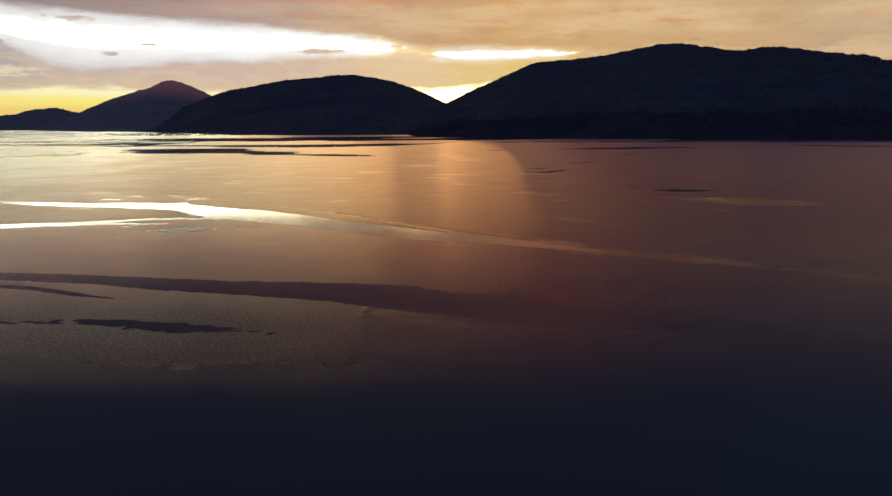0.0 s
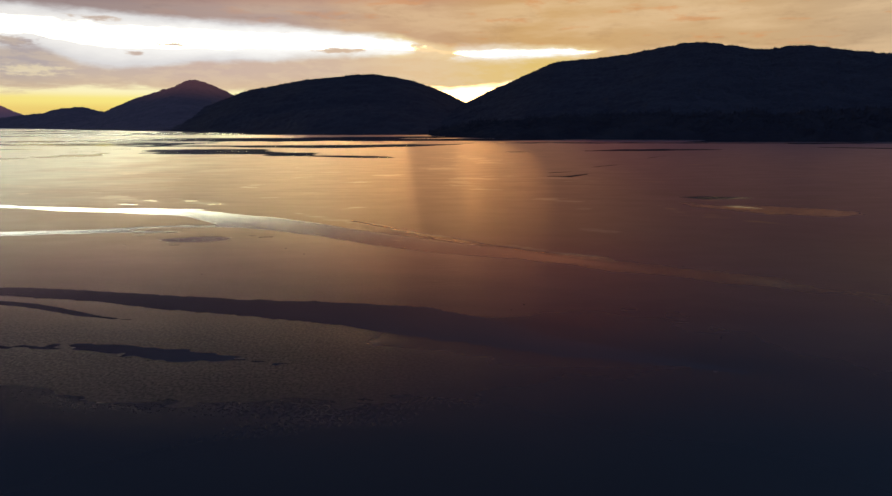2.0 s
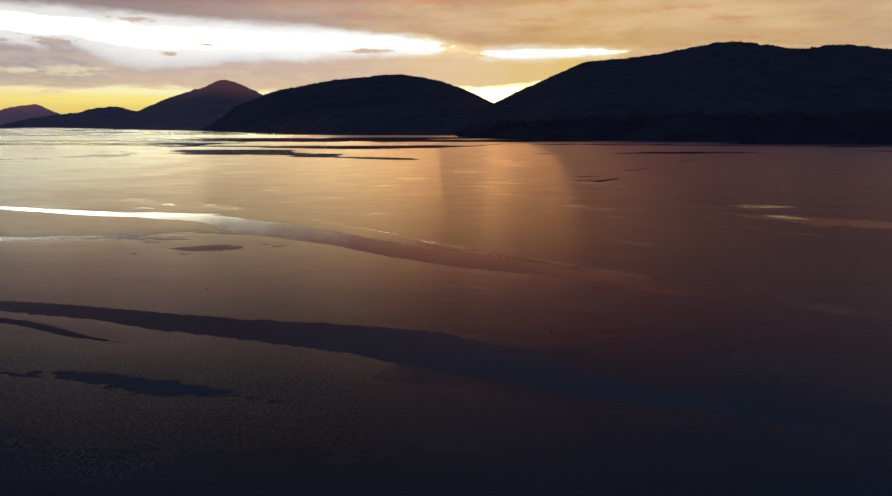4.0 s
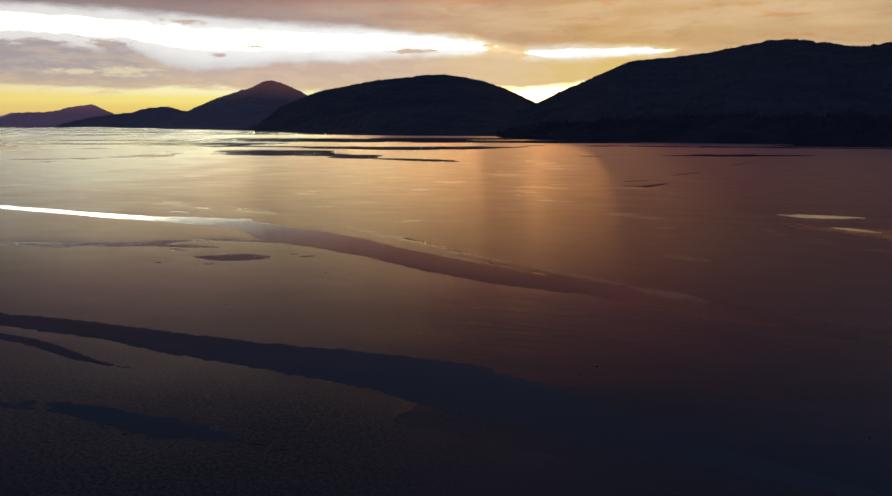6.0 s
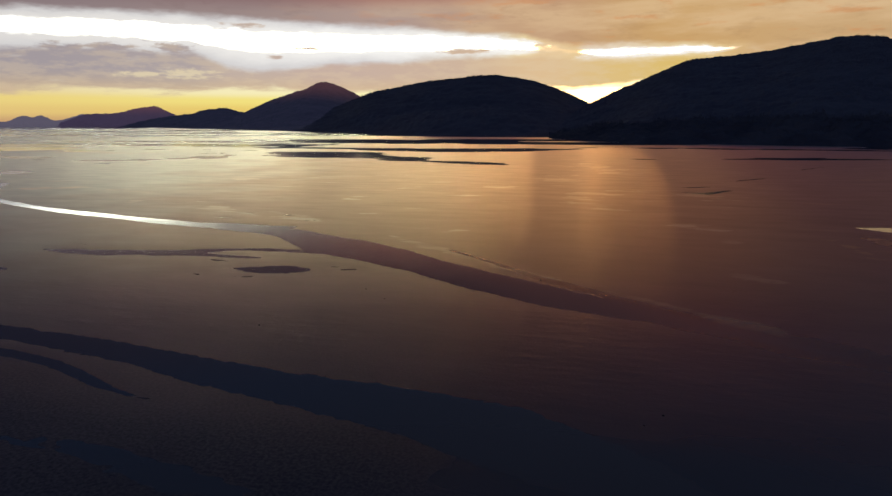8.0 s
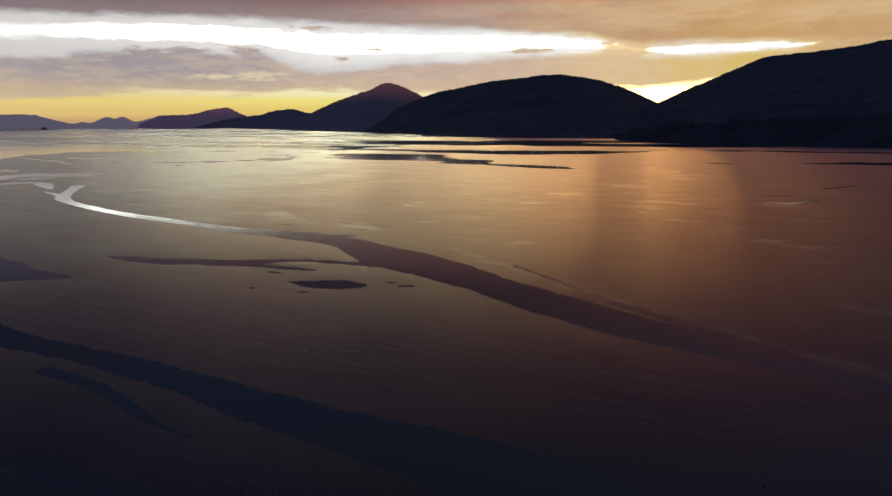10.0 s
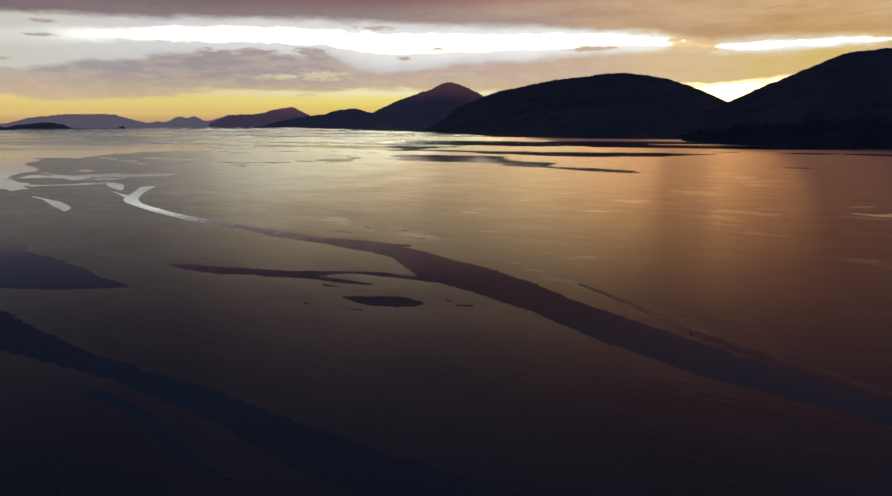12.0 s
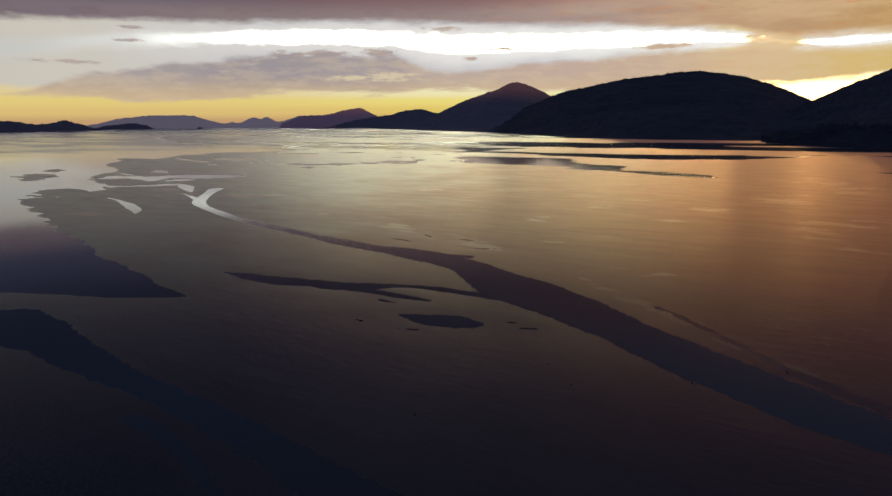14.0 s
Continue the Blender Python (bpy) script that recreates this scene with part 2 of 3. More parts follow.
def bump(n, p, height, strength, distance):
    b = n.add("ShaderNodeBump", Distance=distance)
    if isinstance(strength, float):
        b.inputs["Strength"].default_value = strength
    else:
        n.link(strength, b.inputs["Strength"])
    n.link(height, b.inputs["Height"])
    n.link(b.outputs[0], p.inputs["Normal"])


def wet_mud():
    m, n, p, pos = material("wet_mud")
    sep = n.add("ShaderNodeSeparateXYZ")
    n.link(pos, sep.inputs[0])
    x, y = sep.outputs[0], sep.outputs[1]
    hollow = n.add("ShaderNodeAttribute")
    hollow.attribute_name = "smooth_hollow"
    hollow = hollow.outputs["Fac"]
    seen = n.add("ShaderNodeAttribute")
    seen.attribute_name = "wet_film"
    broad = n.noise(pos, 0.022, 2, 0.5)
    mottle = n.noise(n.scaled(pos, (0.5, 1.0, 1.0), (0, 0, 0.25)), 0.13, 4, 0.6)
    # silt tone varies broadly; bluer where smooth, painting in the blue sky it mirrors
    silt = n.mix(n.step(broad, 0.35, 0.68), (0.019, 0.020, 0.026, 1), (0.030, 0.028, 0.033, 1))
    n.link(n.mix(hollow, silt, (0.018, 0.024, 0.033, 1)), p.inputs["Base Color"])
    p.inputs["Specular IOR Level"].default_value = 0.0
    # long smears of standing water; their shine is painted as a paler, stronger sheen
    film = n.noise(n.scaled(pos, (0.030, 0.12, 0.05), (0, 0, 0.12)), 1.0, 3, 0.55)
    curls = n.noise(n.scaled(pos, (0.022, 0.085, 0.05), (0, 0, -0.2)), 1.0, 6, 0.62)
    beyond = n.math("MULTIPLY", n.step(y, 205, 280), n.step(y, 900, 600))
    wet = n.math("MULTIPLY", seen.outputs["Fac"], n.step(n.math("ADD", n.math("MULTIPLY", film, 0.5), n.math("MULTIPLY", curls, 0.5)), 0.36, 0.58))
    wet = n.math("MAXIMUM", wet, n.math("MULTIPLY", n.math("MULTIPLY", n.step(curls, 0.60, 0.70), 0.55), beyond))
    # smooth in the soft wet patches and the near strip, rough elsewhere
    r = n.math("ADD", 0.268, n.math("ADD", n.math("MULTIPLY", broad, 0.03), n.math("MULTIPLY", n.step(mottle, 0.25, 0.75), 0.02)))
    r = n.math("MULTIPLY", r, n.math("SUBTRACT", 1.0, n.math("MULTIPLY", hollow, 0.55)))
    n.link(r, p.inputs["Roughness"])
    # worm casts and lumps, coarser on the higher mud near the beach
    ripples = n.noise(n.scaled(pos, (1.0, 1.8, 1.0), (0, 0, 0.5)), 2.6, 2, 0.5)
    lumps = n.noise(pos, 2.3, 3, 0.6)
    waves = n.noise(n.scaled(pos, (0.35, 1.0, 1.0), (0, 0, 0.18)), 0.42, 3, 0.6)
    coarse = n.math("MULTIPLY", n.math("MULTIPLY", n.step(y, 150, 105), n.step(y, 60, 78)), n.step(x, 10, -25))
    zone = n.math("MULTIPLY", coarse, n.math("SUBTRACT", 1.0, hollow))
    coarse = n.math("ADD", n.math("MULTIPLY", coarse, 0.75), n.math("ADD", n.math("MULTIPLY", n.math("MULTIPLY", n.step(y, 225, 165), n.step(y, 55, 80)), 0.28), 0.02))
    height = n.math("MULTIPLY", n.math("SUBTRACT", n.math("ADD", n.math("MULTIPLY", ripples, 0.6), lumps), 0.8), coarse)
    swell = n.math("MULTIPLY", n.math("SUBTRACT", waves, 0.5), n.math("MULTIPLY", n.step(y, 90, 130), n.step(y, 420, 240)))
    height = n.math("ADD", height, n.math("MULTIPLY", swell, 2.3))
    bump(n, p, height, n.math("SUBTRACT", 0.8, n.math("MULTIPLY", hollow, 0.75)), 0.055)
    # the wet silt's sheen, tinted by place to paint the sky's colours into it
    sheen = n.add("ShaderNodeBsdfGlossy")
    # lumps dulled, most in front, to paint the reflection's falloff
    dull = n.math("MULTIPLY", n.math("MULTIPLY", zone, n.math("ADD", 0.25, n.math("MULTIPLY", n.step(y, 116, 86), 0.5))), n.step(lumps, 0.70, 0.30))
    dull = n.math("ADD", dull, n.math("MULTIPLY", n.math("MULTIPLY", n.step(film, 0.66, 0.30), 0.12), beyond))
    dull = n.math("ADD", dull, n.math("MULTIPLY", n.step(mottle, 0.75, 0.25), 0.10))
    # sheen made paler and stronger to the left, making up missing sky light
    left_lift = n.step(n.math("ADD", n.math("ADD", x, n.math("MULTIPLY", y, 0.25)), n.math("MULTIPLY", n.math("SUBTRACT", broad, 0.5), 160)), -40, -200)
    # redder sheen over the middle flat, weaker in front: sky tint by colour
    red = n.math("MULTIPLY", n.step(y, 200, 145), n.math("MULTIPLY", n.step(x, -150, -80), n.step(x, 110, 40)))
    front_tint = n.step(y, 112, 94)
    warm_sheen = n.mix(n.math("MULTIPLY", red, n.math("SUBTRACT", 1.0, n.math("MULTIPLY", hollow, 0.8))), (1.0, 0.78, 0.61, 1), n.mix(front_tint, (1.0, 0.70, 0.62, 1), (1.0, 0.79, 0.71, 1)))
    # dimmer, redder sheen to the right, painting a duller reflection toward the long hill
    right_dim = n.math("MULTIPLY", n.step(n.math("SUBTRACT", x, n.math("MULTIPLY", y, 0.14)), -6, 60), n.step(y, 110, 200))
    silt_sheen = n.mix(left_lift, warm_sheen, (1.0, 0.95, 0.80, 1))
    silt_sheen = n.mix(right_dim, silt_sheen, (0.76, 0.52, 0.50, 1))
    n.link(n.mix(dull, n.mix(wet, silt_sheen, n.mix(right_dim, (1.0, 0.87, 0.70, 1), (0.84, 0.58, 0.40, 1))), (0.18, 0.14, 0.14, 1)), sheen.inputs["Color"])
    n.link(p.inputs["Normal"].links[0].from_socket, sheen.inputs["Normal"])
    n.link(r, sheen.inputs["Roughness"])
    fres = n.add("ShaderNodeFresnel", IOR=1.39)
    both = n.add("ShaderNodeMixShader")
    n.link(n.math("MULTIPLY", fres.outputs[0], n.math("ADD", n.math("ADD", 1.0, n.math("MULTIPLY", left_lift, 0.3)), n.math("MULTIPLY", wet, 0.28)), clamp=True), both.inputs[0])
    n.link(p.outputs[0], both.inputs[1])
    n.link(sheen.outputs[0], both.inputs[2])
    n.link(both.outputs[0], n.t.nodes["Material Output"].inputs[0])
    return m


def still_water():
    m, n, p, pos = material("still_water")
    p.inputs["Base Color"].default_value = (0.030, 0.024, 0.026, 1)
    p.inputs["IOR"].default_value = 1.335
    wind = n.noise(n.scaled(pos, (0.3, 1.0, 1.0)), 0.007, 5, 0.6)
    # a breath of wind on the open sea, far out and clear of the hills
    sep = n.add("ShaderNodeSeparateXYZ")
    n.link(pos, sep.inputs[0])
    open_sea = n.math("MULTIPLY", n.step(n.math("SUBTRACT", sep.outputs[1], sep.outputs[0]), 1250, 1700), n.step(sep.outputs[0], -380, -620))
    # the shallow courses between the banks are ruffled by their own flow
    shallow = n.math("MULTIPLY", n.step(sep.outputs[1], 300, 225), n.step(sep.outputs[0], -210, -150))
    r = n.math("ADD", n.math("MULTIPLY", n.step(wind, 0.55, 0.8), 0.06), n.math("ADD", 0.055, n.math("MULTIPLY", shallow, 0.03)))
    n.link(n.math("ADD", r, n.math("MULTIPLY", open_sea, n.math("ADD", 0.06, n.math("MULTIPLY", n.step(wind, 0.40, 0.62), 0.1)))), p.inputs["Roughness"])
    small = n.noise(n.scaled(pos, (0.6, 2.0, 1.0), (0, 0, 0.3)), 1.3, 3, 0.5)
    broad = n.noise(n.scaled(pos, (0.25, 1.0, 1.0), (0, 0, -0.15)), 0.6, 3, 0.55)
    bump(n, p, n.math("ADD", small, n.math("MULTIPLY", n.math("MULTIPLY", broad, n.step(wind, 0.42, 0.62)), 2.5)), 0.05, 0.05)
    return m


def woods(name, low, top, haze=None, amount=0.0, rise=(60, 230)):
    """Far conifer woods. haze: lit evening air before hills several kilometres off, painted on as emission, low and
    high up.
    """
    m, n, p, pos = material(name)
    patch = n.noise(pos, 0.012, 6, 0.65)
    n.link(n.mix(n.step(patch, 0.35, 0.65), low + (1,), top + (1,)), p.inputs["Base Color"])
    p.inputs["Roughness"].default_value = 0.9
    p.inputs["Specular IOR Level"].default_value = 0.1
    bump(n, p, n.noise(pos, 0.08, 4, 0.6), 0.2, 5.0)
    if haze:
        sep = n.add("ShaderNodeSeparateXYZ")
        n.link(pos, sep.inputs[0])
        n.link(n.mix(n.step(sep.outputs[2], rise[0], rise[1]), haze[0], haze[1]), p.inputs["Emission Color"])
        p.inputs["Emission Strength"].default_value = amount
    return m


MUD, WATER = wet_mud(), still_water()
WOOD = woods("conifer_wood", (0.025, 0.026, 0.037), (0.038, 0.039, 0.050))
# base colour darker than WOOD's, for the thinner haze before the shore belt
BELT = woods("shore_conifers", (0.019, 0.019, 0.027), (0.029, 0.029, 0.037))
STONE = woods("dark_stone", (0.020, 0.020, 0.018), (0.040, 0.038, 0.034))
# far hills glow faintly: haze put in as emission, redder higher up
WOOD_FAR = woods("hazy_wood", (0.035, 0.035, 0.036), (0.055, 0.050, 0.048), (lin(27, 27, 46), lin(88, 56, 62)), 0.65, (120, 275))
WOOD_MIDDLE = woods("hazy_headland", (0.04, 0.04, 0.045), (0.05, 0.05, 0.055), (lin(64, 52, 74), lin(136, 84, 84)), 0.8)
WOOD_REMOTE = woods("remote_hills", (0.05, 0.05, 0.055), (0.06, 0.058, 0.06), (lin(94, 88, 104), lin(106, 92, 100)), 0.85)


# ---- shapes ----
def lattice(x, y, seed):
    """Repeatable random numbers on whole places."""
    n = (x.astype(np.int64) * 374761393 + y.astype(np.int64) * 668265263 + seed * 974634777) & 0x7FFFFFFF
    n = ((n ^ (n >> 13)) * 1274126177) & 0x7FFFFFFF
    return ((n ^ (n >> 16)) & 0xFFFF) / 65535.0


def rough(x, y, size, octaves=4, seed=0, gain=0.5):
    """Smooth noise about zero, with features of that size in metres."""
    total, amp = np.zeros_like(x), 1.0
    for o in range(octaves):
        u, v = x / size, y / size
        i, j = np.floor(u), np.floor(v)
        f, g = u - i, v - j
        f, g = f * f * (3 - 2 * f), g * g * (3 - 2 * g)
        a, b2 = lattice(i, j, seed + o), lattice(i + 1, j, seed + o)
        c, d = lattice(i, j + 1, seed + o), lattice(i + 1, j + 1, seed + o)
        total += amp * ((a * (1 - f) + b2 * f) * (1 - g) + (c * (1 - f) + d * f) * g - 0.5) * 2
        amp, size = amp * gain, size / 2
    return total


def sheet(name, verts, rows, cols, material, smooth=True):
    """A mesh from a grid of rows x cols places."""
    i = np.arange(rows * cols).reshape(rows, cols)
    quads = np.stack([i[:-1, :-1], i[:-1, 1:], i[1:, 1:], i[1:, :-1]], -1).reshape(-1, 4)
    me = bpy.data.meshes.new(name)
    me.vertices.add(len(verts))
    me.vertices.foreach_set("co", np.ascontiguousarray(verts, dtype=np.float32).ravel())
    me.loops.add(quads.size)
    me.loops.foreach_set("vertex_index", quads.astype(np.int32).ravel())
    me.polygons.add(len(quads))
    me.polygons.foreach_set("loop_start", np.arange(0, quads.size, 4, dtype=np.int32))
    me.polygons.foreach_set("use_smooth", np.full(len(quads), smooth))
    me.update(calc_edges=True)
    me.validate()
    me.materials.append(material)
    return new(name, me)


# ---- tidal flat ----
# Courses of the water left by the tide: (x, y, half the width) from end to end.
MAIN = [(-333.9, 341.2, 4.5), (-311.4, 314.9, 3.0), (-293.8, 295.3, 4.0), (-280.2, 284.3, 3.9), (-265.6, 276.1, 2.9), (-233.7, 261.9, 2.7), (-207.4, 252.4, 2.9), (-182.1, 245.5, 3.2), (-166.5, 241.0, 2.9), (-149.9, 236.7, 4.0), (-135.2, 233.0, 3.8), (-122.5, 232.2, 5.5), (-111.7, 230.4, 6.9), (-100.9, 227.1, 6.3), (-91.0, 222.8, 6.5), (-79.0, 213.1, 8.4), (-71.1, 208.1, 10.1), (-62.1, 202.8, 10.1), (-53.2, 197.6, 8.7), (-45.2, 191.9, 7.7), (-38.2, 187.1, 6.9), (-20.2, 174.0, 7.4), (-7.2, 166.0, 7.2), (4.8, 160.0, 5.8), (16.9, 153.8, 3.8), (28.0, 147.8, 2.0), (40.0, 140.5, 0.5)]
SIDE_ARMS = [
    # upper fork, half dry
    [(-338, 318, 0.4), (-311.3, 304.9, 1.4), (-293.8, 295.3, 2.6)],
    # side arm that joins it
    [(-149.5, 184.8, 0.9), (-142.7, 185.1, 2.8), (-135.3, 184.6, 3.4), (-127.6, 185.2, 4.2), (-119.8, 187.3, 3.2), (-111.0, 188.3, 3.8), (-105.2, 189.9, 4.1), (-101.0, 193.8, 1.8), (-95.5, 196.3, 1.4), (-87.6, 197.8, 1.8), (-80.8, 197.2, 1.9), (-71.9, 197.4, 2.2)],
    [(-110.6, 187.3, 2.5), (-103.2, 187.6, 1.8), (-96.3, 187.7, 1.7), (-89.4, 187.4, 1.5), (-84.5, 187.5, 0.7)],
]
# nearer course and its arms
NEAR_COURSES = [
    [(-157.7, 128.2, 11.0), (-144.1, 128.9, 7.8), (-133.4, 128.3, 5.2), (-118.7, 125.4, 4.2), (-106.0, 124.0, 3.2), (-91.3, 122.8, 2.8), (-78.5, 120.8, 3.0), (-66.0, 118.3, 3.0), (-53.5, 115.5, 3.8), (-41.0, 112.9, 4.3), (-30.1, 111.0, 5.2), (-19.2, 108.8, 6.2), (-8.8, 105.6, 7.2), (0.7, 100.8, 6.2), (11.0, 95.0, 4.2), (24.0, 89.5, 2.2), (36.0, 84.5, 0.6)],
    [(-91.1, 115.6, 1.2), (-84.8, 114.6, 1.2), (-78.4, 113.3, 1.2), (-72.0, 111.0, 1.2), (-67.2, 108.8, 1.0), (-63.1, 107.1, 0.6), (-58.3, 105.7, 0.25), (-52.7, 104.8, 0.1)],
]
# strips on the left bank
LEFT_STRIPS = [
    [(-352, 281, 0.2), (-333, 275, 1.2), (-315, 268, 3.0), (-299, 260, 3.4), (-288, 254, 2.0), (-279, 247, 0.3)],
    [(-424, 360, 3.0), (-436, 369, 7.0), (-447, 381, 3.0)],
    [(-661, 566, 2.9), (-594, 537, 3.2), (-520, 500, 1.6)],
    [(-381, 352, 2.5), (-365, 343, 4.5), (-351, 334, 3.6), (-333, 322, 1.2)],
    [(-523, 399, 1.0), (-499, 391, 2.4), (-481, 387, 0.8)],
]
COURSES = [MAIN] + SIDE_ARMS + NEAR_COURSES + LEFT_STRIPS
# shallow ragged puddles on the lumpy mud
RAGGED = [
    [(-80.0, 92.2, 0.5), (-68.0, 92.6, 0.9), (-62.7, 92.7, 1.1), (-58.0, 93.3, 1.4), (-53.0, 92.7, 2.3), (-47.0, 90.9, 2.5), (-42.0, 89.8, 2.4), (-36.0, 88.6, 1.8), (-30.0, 87.6, 0.7), (-22.0, 86.4, 0.2)],
]
# wider wet hollows with soft edges, where the courses run out on the flat
SOFT = [
    (22, [(-4, 99, 2), (10, 96, 7), (24, 91, 9), (42, 85, 8), (70, 76, 6)]),
    (9, [(16, 155, 3), (30, 146, 4), (48, 136, 3), (84, 115, 2)]),
    (9, [(86, 244, 3), (100, 237, 7), (120, 226, 8)]),
    (2.2, [(-36, 207, 0.2), (-22, 194, 0.9), (-10, 181, 1.3), (6, 167, 1.6), (24, 153, 1.0)]),
]
FORK_POOLS = [
    [(-86.0, 175.2, 0.4), (-82.0, 175.3, 2.0), (-76.5, 175.2, 3.8), (-71.8, 176.0, 4.0), (-68.2, 176.4, 2.4), (-66.0, 177.0, 0.8)],
    [(-97.2, 183.4, 0.1), (-93.9, 182.4, 0.6), (-90.3, 182.0, 0.2)],
    [(-105.2, 235.1, 1.2), (-98.1, 234.8, 2.0)],
    [(-60.9, 181.5, 0.2), (-59.6, 181.8, 0.3)],
    [(-57.3, 179.0, 0.3), (-54.6, 180.0, 0.5)],
    [(-92.0, 168.3, 0.1), (-89.0, 167.4, 0.3)],
    [(-79.7, 166.8, 0.1), (-75.5, 168.0, 0.5)],
]
MIDDLE_POOLS = [
    [(-138.4, 249.5, 0.1), (-133.6, 250.1, 0.5), (-128.1, 248.5, 0.2)],
    [(-133.1, 261.8, 0.1), (-129.4, 261.2, 0.6), (-124.0, 258.3, 0.1)],
    [(-115.0, 259.9, 0.1), (-112.0, 259.9, 0.7), (-109.1, 260.1, 0.1)],
    [(-104.0, 247.0, 0.1), (-99.8, 248.5, 0.7), (-96.0, 250.5, 0.3)],
    [(90.0, 270.5, 2.0), (97.7, 268.3, 5.0), (106.9, 267.3, 4.0), (116.7, 267.0, 1.0)],
    [(96, 244, 0.8), (100, 241, 2.6), (106, 236, 1.0)],
    [(50, 393, 0.6), (57, 397, 2.2), (66, 402, 0.6)],
    [(78, 429, 0.5), (90, 444, 1.6), (108, 461, 0.6)],
    [(48, 370, 0.6), (58, 367, 2.6), (72, 384, 0.6)],
    [(151, 538, 0.8), (163, 554, 2.2), (178, 572, 0.8)],
]
# wide pools off the far shore
FAR_POOLS = [
    [(-14, 903, 6), (142, 888, 14), (326, 866, 18), (466, 848, 18), (560, 838, 14), (680, 790, 8)],
    [(392, 727, 2), (419, 710, 7), (450, 685, 7), (480, 664, 4)],
    [(-555.5, 879.6, 5.9), (-423.6, 838.2, 8.7), (-342.3, 838.5, 13.6), (-255.5, 811.2, 27.6), (-186.9, 804.1, 36.4), (-125.7, 812.7, 50.2), (-70.2, 831.7, 38.6), (-15.1, 853.7, 14.7)],
    [(-467.5, 1036.2, 9.1), (-389.8, 1060.7, 45.9), (-297.3, 1083.5, 85.8), (-222.1, 1098.1, 46.8), (-185.7, 1110.1, 18.5)],
]
SHORE_POOLS = [
    [(-290.3, 1214.2, 25.4), (-191.6, 1215.1, 63.1), (-101.5, 1214.0, 61.0), (-34.3, 1193.3, 29.4)],
    [(-131.7, 586.5, 4.0), (-104.8, 577.4, 11.1), (-81.8, 565.8, 12.3), (-65.7, 554.1, 6.2)],
    [(-348.2, 720.5, 8.0), (-304.3, 690.4, 44.0), (-267.3, 677.7, 52.0), (-231.0, 660.1, 30.0), (-186.4, 625.0, 18.0), (-167.8, 623.2, 28.6), (-148.1, 624.4, 11.3)],
    [(50, 650, 1.5), (106, 663, 4), (160, 671, 9), (221, 681, 14), (257, 682, 12), (303, 678, 2)],
]

# smears where a thin film of water shines on the mud: from (x, y) to (x, y), half the width
FILMS_RIGHT = [(-88, 399, -77, 404, 4), (-128, 442, -114, 447, 4), (-96, 364, -85, 368, 4), (-59, 334, -55, 341, 4), (-52, 378, -41, 382, 4), (-31, 449, -7, 459, 4), (-24, 430, -5, 417, 8),
               (-5, 352, 13, 367, 6), (-4, 335, 2, 313, 5), (2, 313, 11, 306, 5), (20, 367, 36, 374, 4), (45, 361, 57, 353, 8), (29, 270, 36, 262, 4), (12, 480, 25, 484, 6), (-6, 576, 13, 515, 10)]
FILMS_SIDE = [(93, 260, 106, 255, 1.0), (97, 243, 103, 230, 2.6), (103, 231, 109, 214, 3.2), (86, 249, 97, 245, 1.2), (78, 223, 85, 220, 1.2), (88, 211, 97, 200, 1.4),
              (-60, 226, -22, 192, 1.1), (-22, 191, 13, 167, 1.3), (13, 167, 47, 138, 1.4), (47, 138, 84, 116, 1.2), (74, 218, 84, 213, 2), (72, 243, 75, 226, 2), (41, 236, 45, 236, 1.6), (32, 197, 40, 189, 2), (29, 263, 44, 255, 3)]
FILMS_LEFT = [(-154, 271, -123, 258, 2.2), (-116, 259, -94, 249, 2.2), (-86, 268, -83, 268, 2.5), (-108, 316, -104, 317, 4), (-43, 239, -40, 239, 2), (-216, 398, -192, 407, 5), (-296, 320, -288, 323, 4),
              (-279, 329, -270, 333, 4), (-247, 327, -217, 319, 2.4), (-204, 288, -192, 282, 3), (-653, 694, -506, 669, 14), (-450, 372, -443, 385, 11), (-381, 352, -330, 320, 9), (-308, 237, -280, 242, 4),
              (-174, 292, -132, 263, 3), (-123, 268, -102, 258, 2)]
FAR_RILLS = [
    [(-450, 404, 0.3), (-436, 398, 1.2), (-420, 397, 0.3)],
    [(-470, 440, 0.3), (-452, 432, 1.5), (-440, 428, 0.3)],
    [(-400, 410, 0.3), (-388, 404, 1.0), (-375, 402, 0.3)],
    [(-580, 575, 0.5), (-556, 562, 1.8), (-530, 556, 0.5)],
]
# open water that comes in from the side, and the banks of mud that stand out of it
BAY = [(-600, 100), (-222, 122), (-185, 143), (-153, 153), (-135, 163), (-152, 167), (-181, 176), (-198, 179), (-225, 190), (-267, 203), (-287, 214), (-334, 228), (-352, 237), (-367, 237), (-378, 247), (-395, 253), (-389, 260), (-386, 267),
       (-406, 267), (-426, 283), (-436, 301), (-415, 300), (-393, 293), (-390, 310), (-400, 317), (-454, 336), (-493, 353), (-518, 376), (-523, 386), (-529, 403), (-558, 426), (-622, 456), (-699, 526), (-725, 545), (-669, 541), (-689, 580),
       (-729, 652), (-713, 691), (-674, 706), (-668, 744), (-700, 810), (-876, 904), (-1179, 957), (-1916, 1453), (-3900, 1500), (-3900, 100)]
BANKS = [[(-512, 325, 9), (-535, 337, 15), (-555, 348, 13), (-568, 355, 6)], [(-576, 376, 5), (-592, 385, 9), (-606, 393, 5)]]


POOLS = FORK_POOLS + MIDDLE_POOLS + FAR_POOLS + SHORE_POOLS + FAR_RILLS


